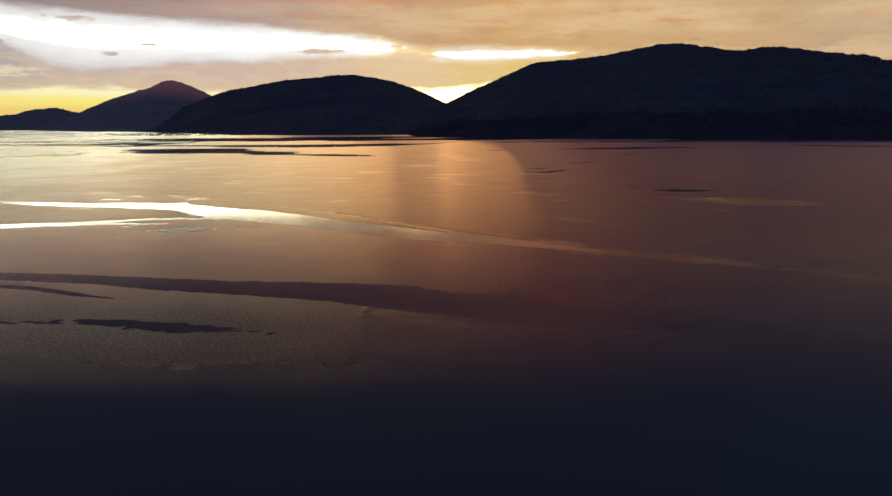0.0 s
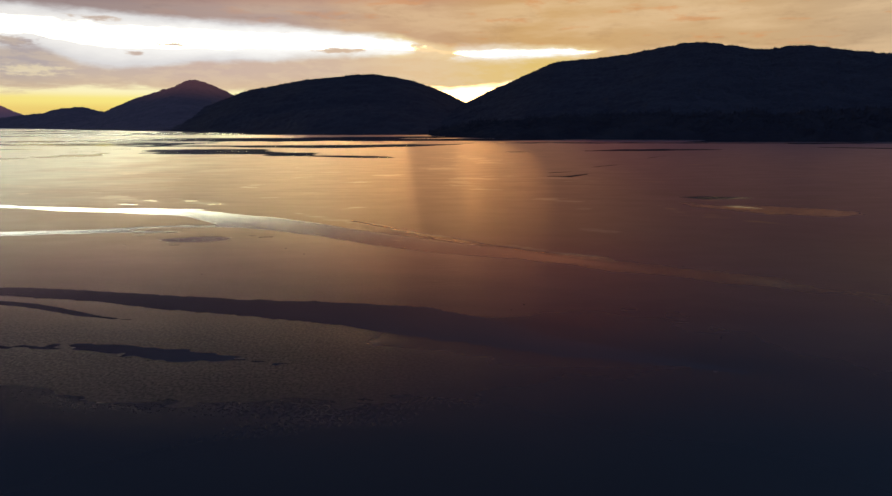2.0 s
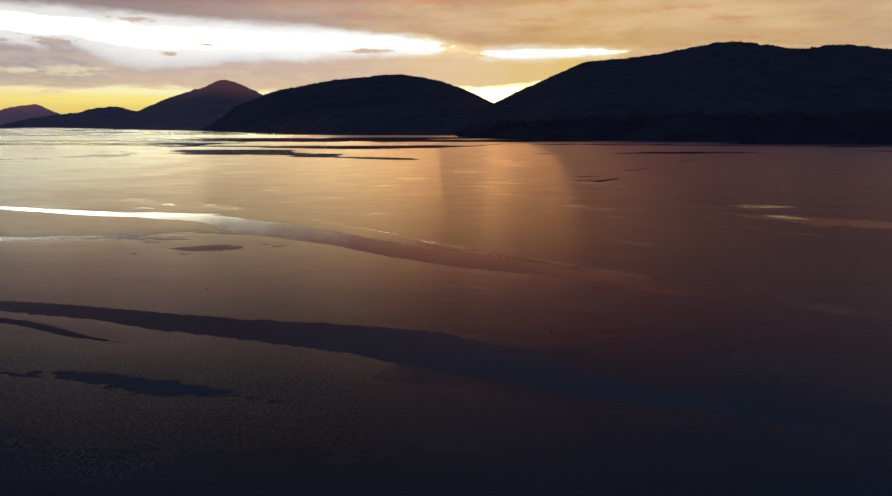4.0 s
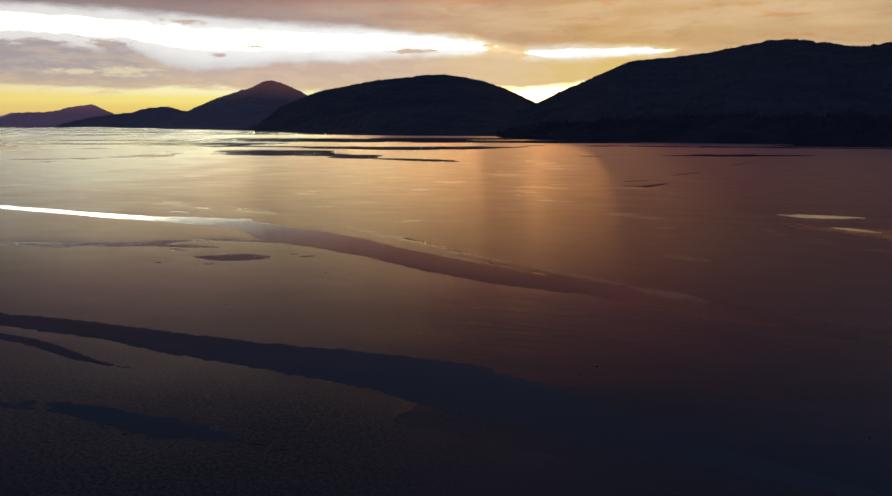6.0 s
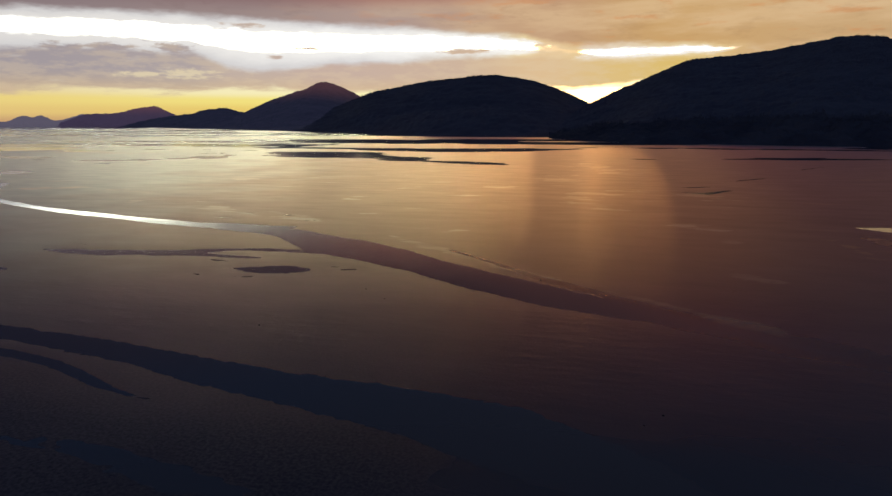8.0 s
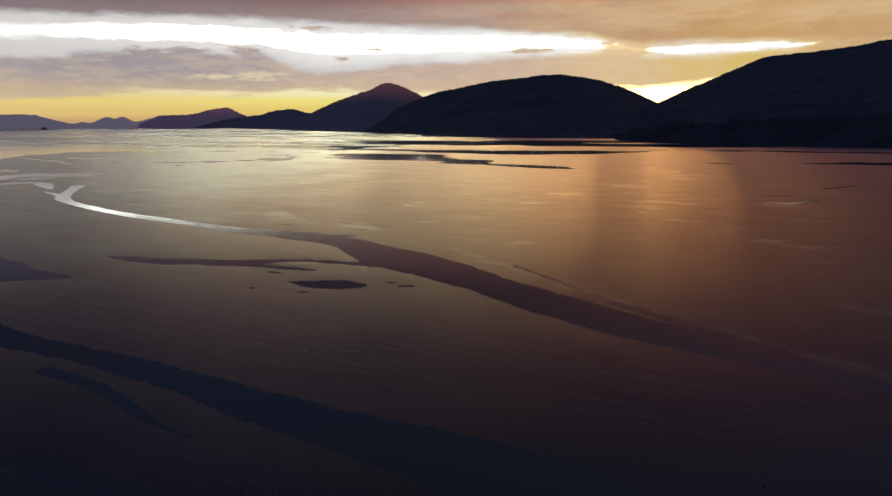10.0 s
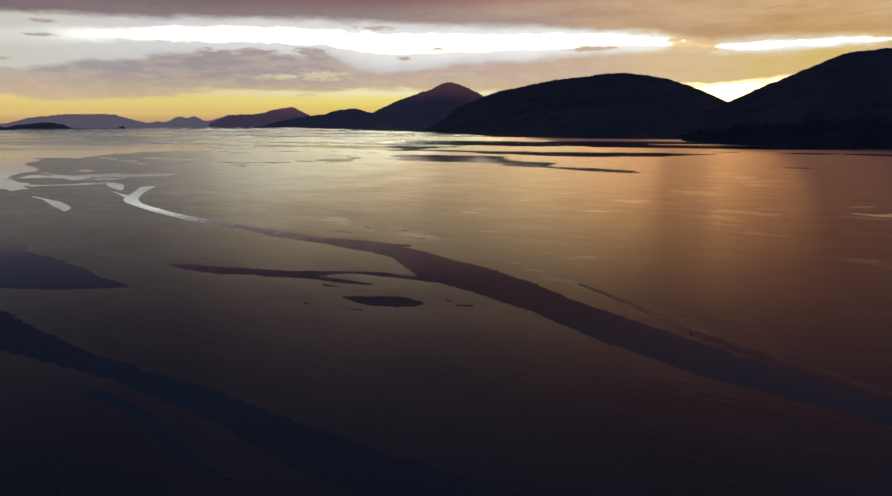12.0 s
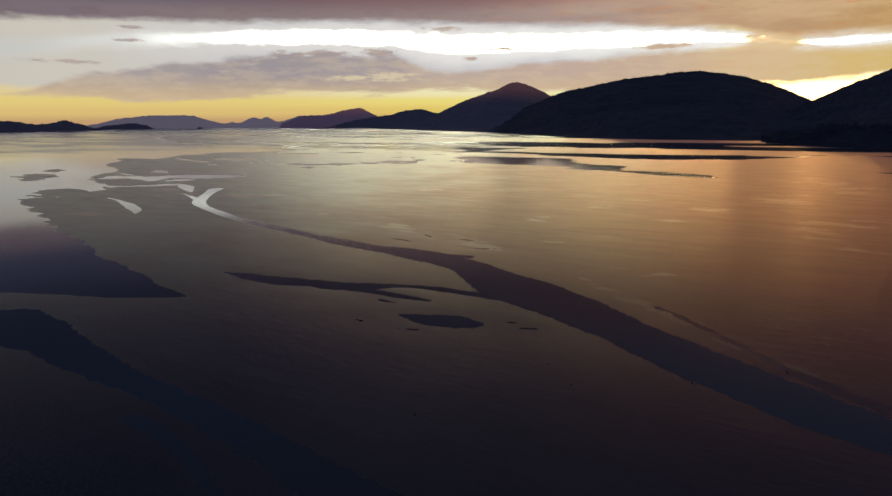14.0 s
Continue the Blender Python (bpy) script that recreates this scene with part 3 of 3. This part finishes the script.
def from_course(x, y, course):
    """Signed distance in metres from a course of changing width; negative inside."""
    best = np.full_like(x, 1e9)
    for (ax, ay, ar), (bx, by, br) in zip(course[:-1], course[1:]):
        dx, dy = bx - ax, by - ay
        k = np.clip(((x - ax) * dx + (y - ay) * dy) / (dx * dx + dy * dy), 0, 1)
        best = np.minimum(best, np.hypot(x - ax - k * dx, y - ay - k * dy) - (ar + (br - ar) * k))
    return best


def from_outline(x, y, outline):
    """Signed distance in metres from a closed outline; negative inside."""
    best, inside = np.full_like(x, 1e9), np.zeros(x.shape, bool)
    for (ax, ay), (bx, by) in zip(outline, outline[1:] + outline[:1]):
        dx, dy = bx - ax, by - ay
        k = np.clip(((x - ax) * dx + (y - ay) * dy) / (dx * dx + dy * dy), 0, 1)
        best = np.minimum(best, np.hypot(x - ax - k * dx, y - ay - k * dy))
        if dy:
            inside ^= ((ay > y) != (by > y)) & (x < ax + (y - ay) * dx / dy)
    return np.where(inside, -best, best)


def steps(*spans):
    """Places from span to span: (from, to, step at the start, step at the end)."""
    out = []
    for a, b2, s, e in spans:
        n = max(2, int(round(2 * (b2 - a) / (s + e))))
        k = np.linspace(0, 1, n, endpoint=False)
        q = (e - s) / (e + s)
        out.append(a + (b2 - a) * ((1 - q) * k + q * k * k))
    return np.concatenate(out + [[spans[-1][1]]])


def tidal_flat():
    xs = steps((-4800, -1200, 300, 20), (-1200, -480, 12, 3.2), (-480, -170, 2.2, 0.55), (-170, 60, 0.55, 0.55), (60, 180, 0.6, 3), (180, 800, 6, 25), (800, 4800, 40, 300))
    ys = steps((-600, 20, 60, 3), (20, 90, 1.6, 0.5), (90, 235, 0.42, 0.5), (235, 340, 0.6, 1.0), (340, 600, 1.1, 4), (600, 1400, 5, 9), (1400, 4800, 20, 300))
    x, y = np.meshgrid(xs, ys)
    x, y = x.ravel(), y.ravel()
    far = np.hypot(x, y)
    # frayed edges, coarser further out where the flat is wide
    fray = rough(x * 0.7, y, 8, 3, 11) * 0.4 + rough(x * 0.8, y, 1.2, 2, 13, 0.8) * np.where(y < 140, 0.34, 0.36) + rough(x, y, 40, 3, 12) * np.clip((far - 250) / 250, 0, 3)
    water = np.full_like(x, 60.0)
    for course in COURSES + POOLS:
        c = np.array(course)
        lo, hi = (c[:, :2] - c[:, 2:]).min(0) - 40, (c[:, :2] + c[:, 2:]).max(0) + 40
        near = (x > lo[0]) & (x < hi[0]) & (y > lo[1]) & (y < hi[1])
        size = min(1.0, max(0.5, c[:, 2].max() / 3))
        stretch = 6.0 if c[:, 1].mean() > 560 else 1.0
        d = from_course(x[near], y[near], course)
        if stretch > 1:
            d = d + (rough(x[near] * 0.3, y[near], 26, 4, 19, 0.65) * 9 + rough(x[near] * 0.15, y[near], 14, 3, 20, 0.6) * 6) * min(1.0, c[:, 2].max() / 20)
        water[near] = np.minimum(water[near], d + fray[near] * size * (1 if stretch == 1 else min(3.0, c[:, 2].max() / 8)) * (1 if course in COURSES else 1.4))
    for course in RAGGED:
        near = (x > -110) & (x < 10) & (y > 70) & (y < 115)
        d = from_course(x[near], y[near], course) + rough(x[near] * 0.18, y[near], 3.0, 4, 17, 0.75) * 0.7 + rough(x[near] * 0.6, y[near], 0.9, 1, 16) * 0.6
        water[near] = np.minimum(water[near], d + 0.35)
    bay = from_outline(x, y, BAY) + rough(x, y, 24, 5, 21, 0.6) * np.clip((far - 180) / 60, 1.2, 6)
    bay += rough(x * 0.6, y, 11, 4, 23, 0.65) * np.clip((far - 200) / 70, 0, 5)
    for bank in BANKS:
        bay = np.maximum(bay, -(from_course(x, y, bank) + rough(x, y, 20, 4, 22) * 4))
    water = np.minimum(water, bay)
    swell = rough(x, y, 60, 3, 31) * 0.05
    h = np.clip(water * 0.005, -0.3, 0.03) + np.clip(water * 0.03, 0, 1) * (0.05 + swell * 0.4)
    pocks = rough(x * 0.5, y, 34, 5, 61, 0.62) + 0.4 * rough(x, y, 150, 2, 62)
    h -= np.clip((pocks - 0.62) * 3, 0, 1) * np.clip((far - 300) / 80, 0, 1) * np.clip((-x - 300) / 100, 0, 1) * 0.12
    streak = rough(x * 0.25, y * 1.0, 130, 4, 51) + np.clip((far - 1400) / 900, 0, 0.5)
    h -= np.clip((streak - 0.35) * 2, 0, 1) * np.clip((far - 900) / 300, 0, 1) * 0.4
    ground = sheet("ground", np.stack([x, y, h], -1), len(ys), len(xs), MUD)
    film = np.zeros_like(x)
    ragged = rough(x * 0.4, y, 6, 4, 71, 0.7)
    for ax, ay, bx, by, half in FILMS_RIGHT + FILMS_SIDE + FILMS_LEFT:
        near = (x > min(ax, bx) - 30) & (x < max(ax, bx) + 30) & (y > min(ay, by) - 30) & (y < max(ay, by) + 30)
        d = from_course(x[near], y[near], [(ax, ay, half * 0.2), ((ax + bx) / 2, (ay + by) / 2, half), (bx, by, half * 0.3)]) + ragged[near] * half * 1.5
        k = np.clip(0.5 - d / half, 0, 1)
        film[near] = np.maximum(film[near], k * k * (3 - 2 * k))
    hollow = np.zeros_like(x)
    ragged = rough(x * 0.5, y, 14, 4, 18, 0.6)
    for soft, course in SOFT:
        near = (x > -130) & (x < 180) & (y > 50) & (y < 270)
        k = np.clip(0.5 - (from_course(x[near], y[near], course) + ragged[near] * soft * 0.45) / soft, 0, 1)
        hollow[near] = np.maximum(hollow[near], k * k * (3 - 2 * k) * 0.65)
    # near strip made smooth and bluish, painting the dark upper sky's reflection there
    k = np.clip((82 + 4 * np.clip((x + 15) / 40, 0, 1) - y + ragged * 3) / 26, 0, 1)
    hollow = np.maximum(hollow, k * k * (3 - 2 * k))
    ground.data.attributes.new("smooth_hollow", "FLOAT", "POINT").data.foreach_set("value", hollow.astype(np.float32))
    ground.data.attributes.new("wet_film", "FLOAT", "POINT").data.foreach_set("value", film.astype(np.float32))
    tagged(ground, "grey-brown wet tidal mud flat with winding drainage channels", "mud flat", kind="structure")


def tide_water():
    xs = steps((-4850, 4850, 200, 200))
    ys = steps((-600, 4850, 200, 200))
    x, y = np.meshgrid(xs, ys)
    w = sheet("water", np.stack([x.ravel(), y.ravel(), 0 * x.ravel()], -1), len(ys), len(xs), WATER)
    tagged(w, "still dark sea water left on the tidal flat, mirroring the sky", "water", kind="structure")


# ---- hills ----
def spline(points, n):
    """n places along a smooth curve through the points."""
    p = np.array(points, float)
    k = np.linspace(0, len(p) - 1, n)
    i = np.minimum(k.astype(int), len(p) - 2)
    f = (k - i)[:, None]
    q = np.concatenate([[2 * p[0] - p[1]], p, [2 * p[-1] - p[-2]]])
    a, b2, c, d = q[i], q[i + 1], q[i + 2], q[i + 3]
    return 0.5 * (2 * b2 + (c - a) * f + (2 * a - 5 * b2 + 4 * c - d) * f ** 2 + (3 * b2 - a - 3 * c + d) * f ** 3)


def bearing(deg, dist, up=0.0):
    """The place at a bearing and distance from the start of the flight; its height by degrees above the eye there."""
    return (dist * math.sin(radians(deg)), dist * math.cos(radians(deg)), 30 + dist * math.tan(radians(up)))


def outlook(deg, dist, up=0.0):
    """The same from the end of the flight."""
    return (-11 + dist * math.sin(radians(deg)), 64 + dist * math.cos(radians(deg)), 42 + dist * math.tan(radians(up)))


def hill(name, crest, foot, material, label, along_step=8.0, trees=3.2, seed=1, fall=900.0, steep=1.0):
    """A wooded hill: crest (x, y, z) and foot (x, y) have the same number of places."""
    length = sum(math.dist(a[:2], b2[:2]) for a, b2 in zip(crest[:-1], crest[1:]))
    n = max(30, int(length / along_step))
    top, low = spline(crest, n), spline([f[:2] for f in foot], n)
    m = 150 if length > 2500 else 70
    v = np.concatenate([np.linspace(0, 1, m), 1 + np.linspace(0, 1, 12)[1:]])
    verts = []
    for k in v:
        if k <= 1:
            xy = low + (top[:, :2] - low) * k
            z = top[:, 2] * k ** (1.05 * steep) - 3 * (1 - k)
        else:
            out_way = top[:, :2] - low
            out_way /= np.linalg.norm(out_way, axis=1)[:, None] + 1e-6
            xy = top[:, :2] + out_way * (k - 1) * fall
            z = top[:, 2] * (1 - (k - 1) ** 1.3) - 4 * (k - 1)
        body = np.clip(4 * k * (1 - k), 0, 1) if k <= 1 else 0
        z = z + body * np.minimum(top[:, 2] * 0.06, 14) * rough(xy[:, 0], xy[:, 1], 420, 4, seed)
        z = z - trees * 0.6 + trees * rough(xy[:, 0], xy[:, 1], 16, 3, seed + 5, 0.7) * (min(1, k * 8) if k <= 1 else 1)
        verts.append(np.column_stack([xy, z]))
    ob = sheet(name, np.concatenate(verts), len(v), n, material)
    tagged(ob, label, "hill", kind="structure")
    return verts


def conifers(spots, tall, label, seed, material):
    """Many small spruces as one mesh: a bare stem and three ragged tiers each."""
    rng = np.random.RandomState(seed)
    k = len(spots)
    high = tall * rng.uniform(0.55, 1.25, k)
    wide = high * rng.uniform(0.16, 0.24, k)
    turn = rng.uniform(0, 6.28, k)
    verts, faces, base = [], [], 0
    side = 6
    for low, top, w in ((-0.25, 0.15, 0.15), (0.10, 0.55, 1.0), (0.36, 0.80, 0.72), (0.60, 1.0, 0.46)):
        ring = []
        for q in range(side):
            a = turn + q * 6.2832 / side
            r = wide * w * rng.uniform(0.75, 1.2, k)
            ring.append(np.stack([spots[:, 0] + r * np.cos(a), spots[:, 1] + r * np.sin(a), spots[:, 2] + high * (low + rng.uniform(-0.03, 0.03, k))], -1))
        ring.append(np.stack([spots[:, 0], spots[:, 1], spots[:, 2] + high * top], -1))
        block = np.stack(ring, 1)
        verts.append(block.reshape(-1, 3))
        i = base + np.arange(k)[:, None] * (side + 1)
        for q in range(side):
            faces.append(np.concatenate([i + q, i + (q + 1) % side, i + side], 1))
        base += k * (side + 1)
    verts, tris = np.concatenate(verts), np.concatenate(faces)
    me = bpy.data.meshes.new("conifer_wood")
    me.vertices.add(len(verts))
    me.vertices.foreach_set("co", verts.astype(np.float32).ravel())
    me.loops.add(tris.size)
    me.loops.foreach_set("vertex_index", tris.astype(np.int32).ravel())
    me.polygons.add(len(tris))
    me.polygons.foreach_set("loop_start", np.arange(0, tris.size, 3, dtype=np.int32))
    me.update(calc_edges=True)
    me.materials.append(material)
    tagged(new("conifer_wood", me), label, "wood", kind="stuff")


def wooded(verts, rows, count, tall, label, seed, material=WOOD):
    """Strew trees over some rows of a hill's slope (0: foot, 1: crest)."""
    rng = np.random.RandomState(seed)
    m = sum(1 for _ in verts) - 11
    lo, hi = int(rows[0] * (m - 1)), min(len(verts) - 1, int(rows[1] * (m - 1)))
    grid = np.stack(verts[lo:hi + 1])
    a, b2 = rng.uniform(0, grid.shape[0] - 1.001, count), rng.uniform(0, grid.shape[1] - 1.001, count)
    i, j = a.astype(int), b2.astype(int)
    f, g = (a - i)[:, None], (b2 - j)[:, None]
    spots = (grid[i, j] * (1 - f) + grid[np.minimum(i + 1, grid.shape[0] - 1), j] * f) * (1 - g) + (grid[i, np.minimum(j + 1, grid.shape[1] - 1)]) * g
    conifers(spots, tall, label, seed, material)


def hills():
    b = bearing
    # long ridge over the near shore
    near_hill = hill("hill_1", [b(-1.9, 2900, 0.80), b(0.1, 2900, 1.54), b(2.4, 2900, 2.64), b(3.9, 2950, 3.25), b(5.9, 3000, 4.11), b(7.8, 3000, 4.87), b(9.8, 3000, 5.04), b(13.2, 2950, 5.32),
                    b(15.4, 2850, 5.67), b(18.1, 2750, 6.07), b(19.9, 2700, 6.08), b(21.2, 2650, 5.88), b(23.2, 2600, 5.49), b(24.4, 2550, 5.35),
                    b(26.3, 2500, 5.51), b(28.2, 2450, 5.31), b(30.1, 2400, 4.91), b(32.8, 2350, 4.56), b(34.4, 2300, 4.07), b(39.1, 2200, 3.60), b(48.2, 2000, 3.00), b(62.7, 1800, 2.51), b(90, 1600, 1.0)],
         [(-118, 1302), (-74, 1299), (-27, 1245), (2, 1166), (18, 1140), (70, 1102), (121, 1075), (174, 1053), (223, 1033), (274, 1013), (326, 998), (369, 990), (406, 981), (439, 968), (473, 957), (508, 946), (552, 933), (598, 915), (632, 902), (720, 850), (850, 700), (1000, 450), (1000, 0)],
         WOOD, "steep dark conifer-covered hillside above the shore in evening shade", seed=3)
    round_hill = hill("hill_2", [b(-26.9, 3300, -0.53), b(-23.1, 3300, 0.86), b(-19.9, 3300, 2.14), b(-18.6, 3300, 2.59), b(-16.3, 3300, 3.03), b(-13.8, 3250, 3.52), b(-11.5, 3200, 3.72), b(-9.5, 3200, 3.97),
                    b(-7.6, 3200, 3.93), b(-5.1, 3200, 3.55), b(-2.6, 3200, 2.77), b(0.1, 3200, 1.54), b(2.6, 3200, 0.65)],
         [(-990, 1972), (-839, 1912), (-683, 1733), (-606, 1656), (-543, 1592), (-457, 1513), (-380, 1435), (-318, 1404), (-252, 1382), (-213, 1375), (-162, 1352), (-107, 1310), (-74, 1299)],
         WOOD, "rounded dark wooded hill beside a low notch", seed=7)
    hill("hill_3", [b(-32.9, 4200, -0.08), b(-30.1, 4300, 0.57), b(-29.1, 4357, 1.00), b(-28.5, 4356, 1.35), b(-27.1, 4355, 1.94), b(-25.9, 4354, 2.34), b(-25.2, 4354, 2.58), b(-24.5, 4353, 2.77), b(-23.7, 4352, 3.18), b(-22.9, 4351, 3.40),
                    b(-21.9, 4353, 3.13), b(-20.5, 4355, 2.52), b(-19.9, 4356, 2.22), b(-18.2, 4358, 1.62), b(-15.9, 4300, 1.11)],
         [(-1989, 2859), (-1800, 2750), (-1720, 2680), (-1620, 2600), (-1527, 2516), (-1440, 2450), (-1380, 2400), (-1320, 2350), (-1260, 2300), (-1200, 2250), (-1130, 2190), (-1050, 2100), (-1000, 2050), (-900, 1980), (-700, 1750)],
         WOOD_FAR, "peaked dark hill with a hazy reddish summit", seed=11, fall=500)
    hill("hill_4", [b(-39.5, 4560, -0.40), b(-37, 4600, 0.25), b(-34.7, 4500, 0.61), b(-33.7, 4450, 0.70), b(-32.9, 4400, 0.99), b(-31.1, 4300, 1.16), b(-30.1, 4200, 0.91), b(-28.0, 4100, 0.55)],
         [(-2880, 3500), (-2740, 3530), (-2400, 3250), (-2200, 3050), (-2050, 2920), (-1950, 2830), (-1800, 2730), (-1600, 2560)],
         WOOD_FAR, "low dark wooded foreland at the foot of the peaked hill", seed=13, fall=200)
    shore = [(-74, 1299), (2, 1166), (70, 1102), (174, 1053), (274, 1013), (369, 990), (473, 957), (552, 933), (632, 902), (720, 850), (850, 700)]
    tops = (8, 26, 34, 40, 44, 46, 45, 47, 44, 40, 36)
    belt = hill("hill_9", [(x * 1.12, y * 1.12, z) for (x, y), z in zip(shore, tops)], [(x * 0.985, y * 0.985) for x, y in shore],
         BELT, "low dark belt of conifers along the shore", seed=31, fall=200, trees=5, steep=0.6)
    wooded(near_hill, (0.93, 1.03), 4200, 4.2, "dark spruces along the long hill crest", 5)
    wooded(near_hill, (0.05, 0.93), 5000, 5.0, "dark spruces over the long hillside", 6)
    wooded(round_hill, (0.93, 1.03), 2600, 4.2, "dark spruces along the rounded hill crest", 7)
    wooded(belt, (0.05, 1.0), 3000, 5.0, "dark spruces in a belt along the shore", 8, BELT)
    o = outlook
    headland = [(-43.6, -0.5), (-43.4, -0.28), (-43.1, 0.04), (-41.6, 0.60), (-40.9, 0.66), (-39.3, 0.76), (-38.3, 1.02), (-37.7, 1.15), (-36.6, 1.29), (-36.1, 1.12), (-35.4, 0.73), (-34.8, 0.51), (-33, 0.1)]
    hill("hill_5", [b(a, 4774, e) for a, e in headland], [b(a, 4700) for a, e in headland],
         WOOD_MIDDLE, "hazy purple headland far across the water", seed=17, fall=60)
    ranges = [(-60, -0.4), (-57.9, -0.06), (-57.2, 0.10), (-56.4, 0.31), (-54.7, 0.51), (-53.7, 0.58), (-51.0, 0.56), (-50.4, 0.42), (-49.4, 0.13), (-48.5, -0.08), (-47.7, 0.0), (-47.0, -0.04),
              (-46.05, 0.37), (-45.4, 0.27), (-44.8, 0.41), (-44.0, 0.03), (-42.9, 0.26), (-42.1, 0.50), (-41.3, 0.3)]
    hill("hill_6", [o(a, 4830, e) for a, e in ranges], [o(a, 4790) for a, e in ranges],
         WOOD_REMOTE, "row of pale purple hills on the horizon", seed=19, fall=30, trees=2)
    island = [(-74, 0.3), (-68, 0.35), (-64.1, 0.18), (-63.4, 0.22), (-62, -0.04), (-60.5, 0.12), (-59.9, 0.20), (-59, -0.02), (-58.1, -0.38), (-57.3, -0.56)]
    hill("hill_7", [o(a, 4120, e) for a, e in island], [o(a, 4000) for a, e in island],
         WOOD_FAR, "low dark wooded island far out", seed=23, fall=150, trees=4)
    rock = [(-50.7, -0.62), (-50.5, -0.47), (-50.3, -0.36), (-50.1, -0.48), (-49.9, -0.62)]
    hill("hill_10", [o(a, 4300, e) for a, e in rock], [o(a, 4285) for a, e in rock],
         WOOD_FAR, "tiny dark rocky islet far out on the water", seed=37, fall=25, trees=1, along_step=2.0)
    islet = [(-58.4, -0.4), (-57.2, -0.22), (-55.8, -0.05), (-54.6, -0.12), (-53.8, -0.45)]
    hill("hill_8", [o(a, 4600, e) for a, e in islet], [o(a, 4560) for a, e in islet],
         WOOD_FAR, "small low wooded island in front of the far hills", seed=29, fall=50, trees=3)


# ---- stones ----
def stone(seed, size):
    """A weathered stone, half sunk."""
    bm = bmesh.new()
    bmesh.ops.create_icosphere(bm, subdivisions=3, radius=size)
    for v in bm.verts:
        d = v.co.normalized()
        k = 1 + 0.35 * noise.noise(d * 1.6 + Vector((seed * 3.1, 0, 0))) + 0.12 * noise.noise(d * 5 + Vector((0, seed, 0)))
        v.co = Vector((d.x * 1.3, d.y, d.z * 0.7)) * size * k
    me = bpy.data.meshes.new("boulder")
    bm.to_mesh(me)
    bm.free()
    me.polygons.foreach_set("use_smooth", [True] * len(me.polygons))
    me.materials.append(STONE)
    return me


def stones():
    # dark specks on the mud, some taken for birds, all built as stones
    spots = [(10.2, 114.3, 0.16), (7.7, 111.1, 0.10), (-55.9, 135.8, 0.16), (-45.6, 163.0, 0.16), (-9.3, 178.8, 0.18), (-22.5, 166.4, 0.2), (47.7, 143.8, 0.13),
             (37.8, 97.7, 0.14), (-39.4, 156.7, 0.15), (-145.8, 194.2, 0.12), (-208.1, 197.2, 0.18), (-143.9, 193.6, 0.16)]
    for k, (x, y, size) in enumerate(spots):
        size *= 0.8
        ob = new("boulder", stone(k, size))
        ob.matrix_world = pose(x, y, size * 0.25 + 0.05, 0, 0, 47 * k)
        tagged(ob, "small dark speck on wet mud, shaped as a half-sunk boulder", "boulder", group="boulders on the mud flat")


hills()
tide_water()
tidal_flat()
stones()
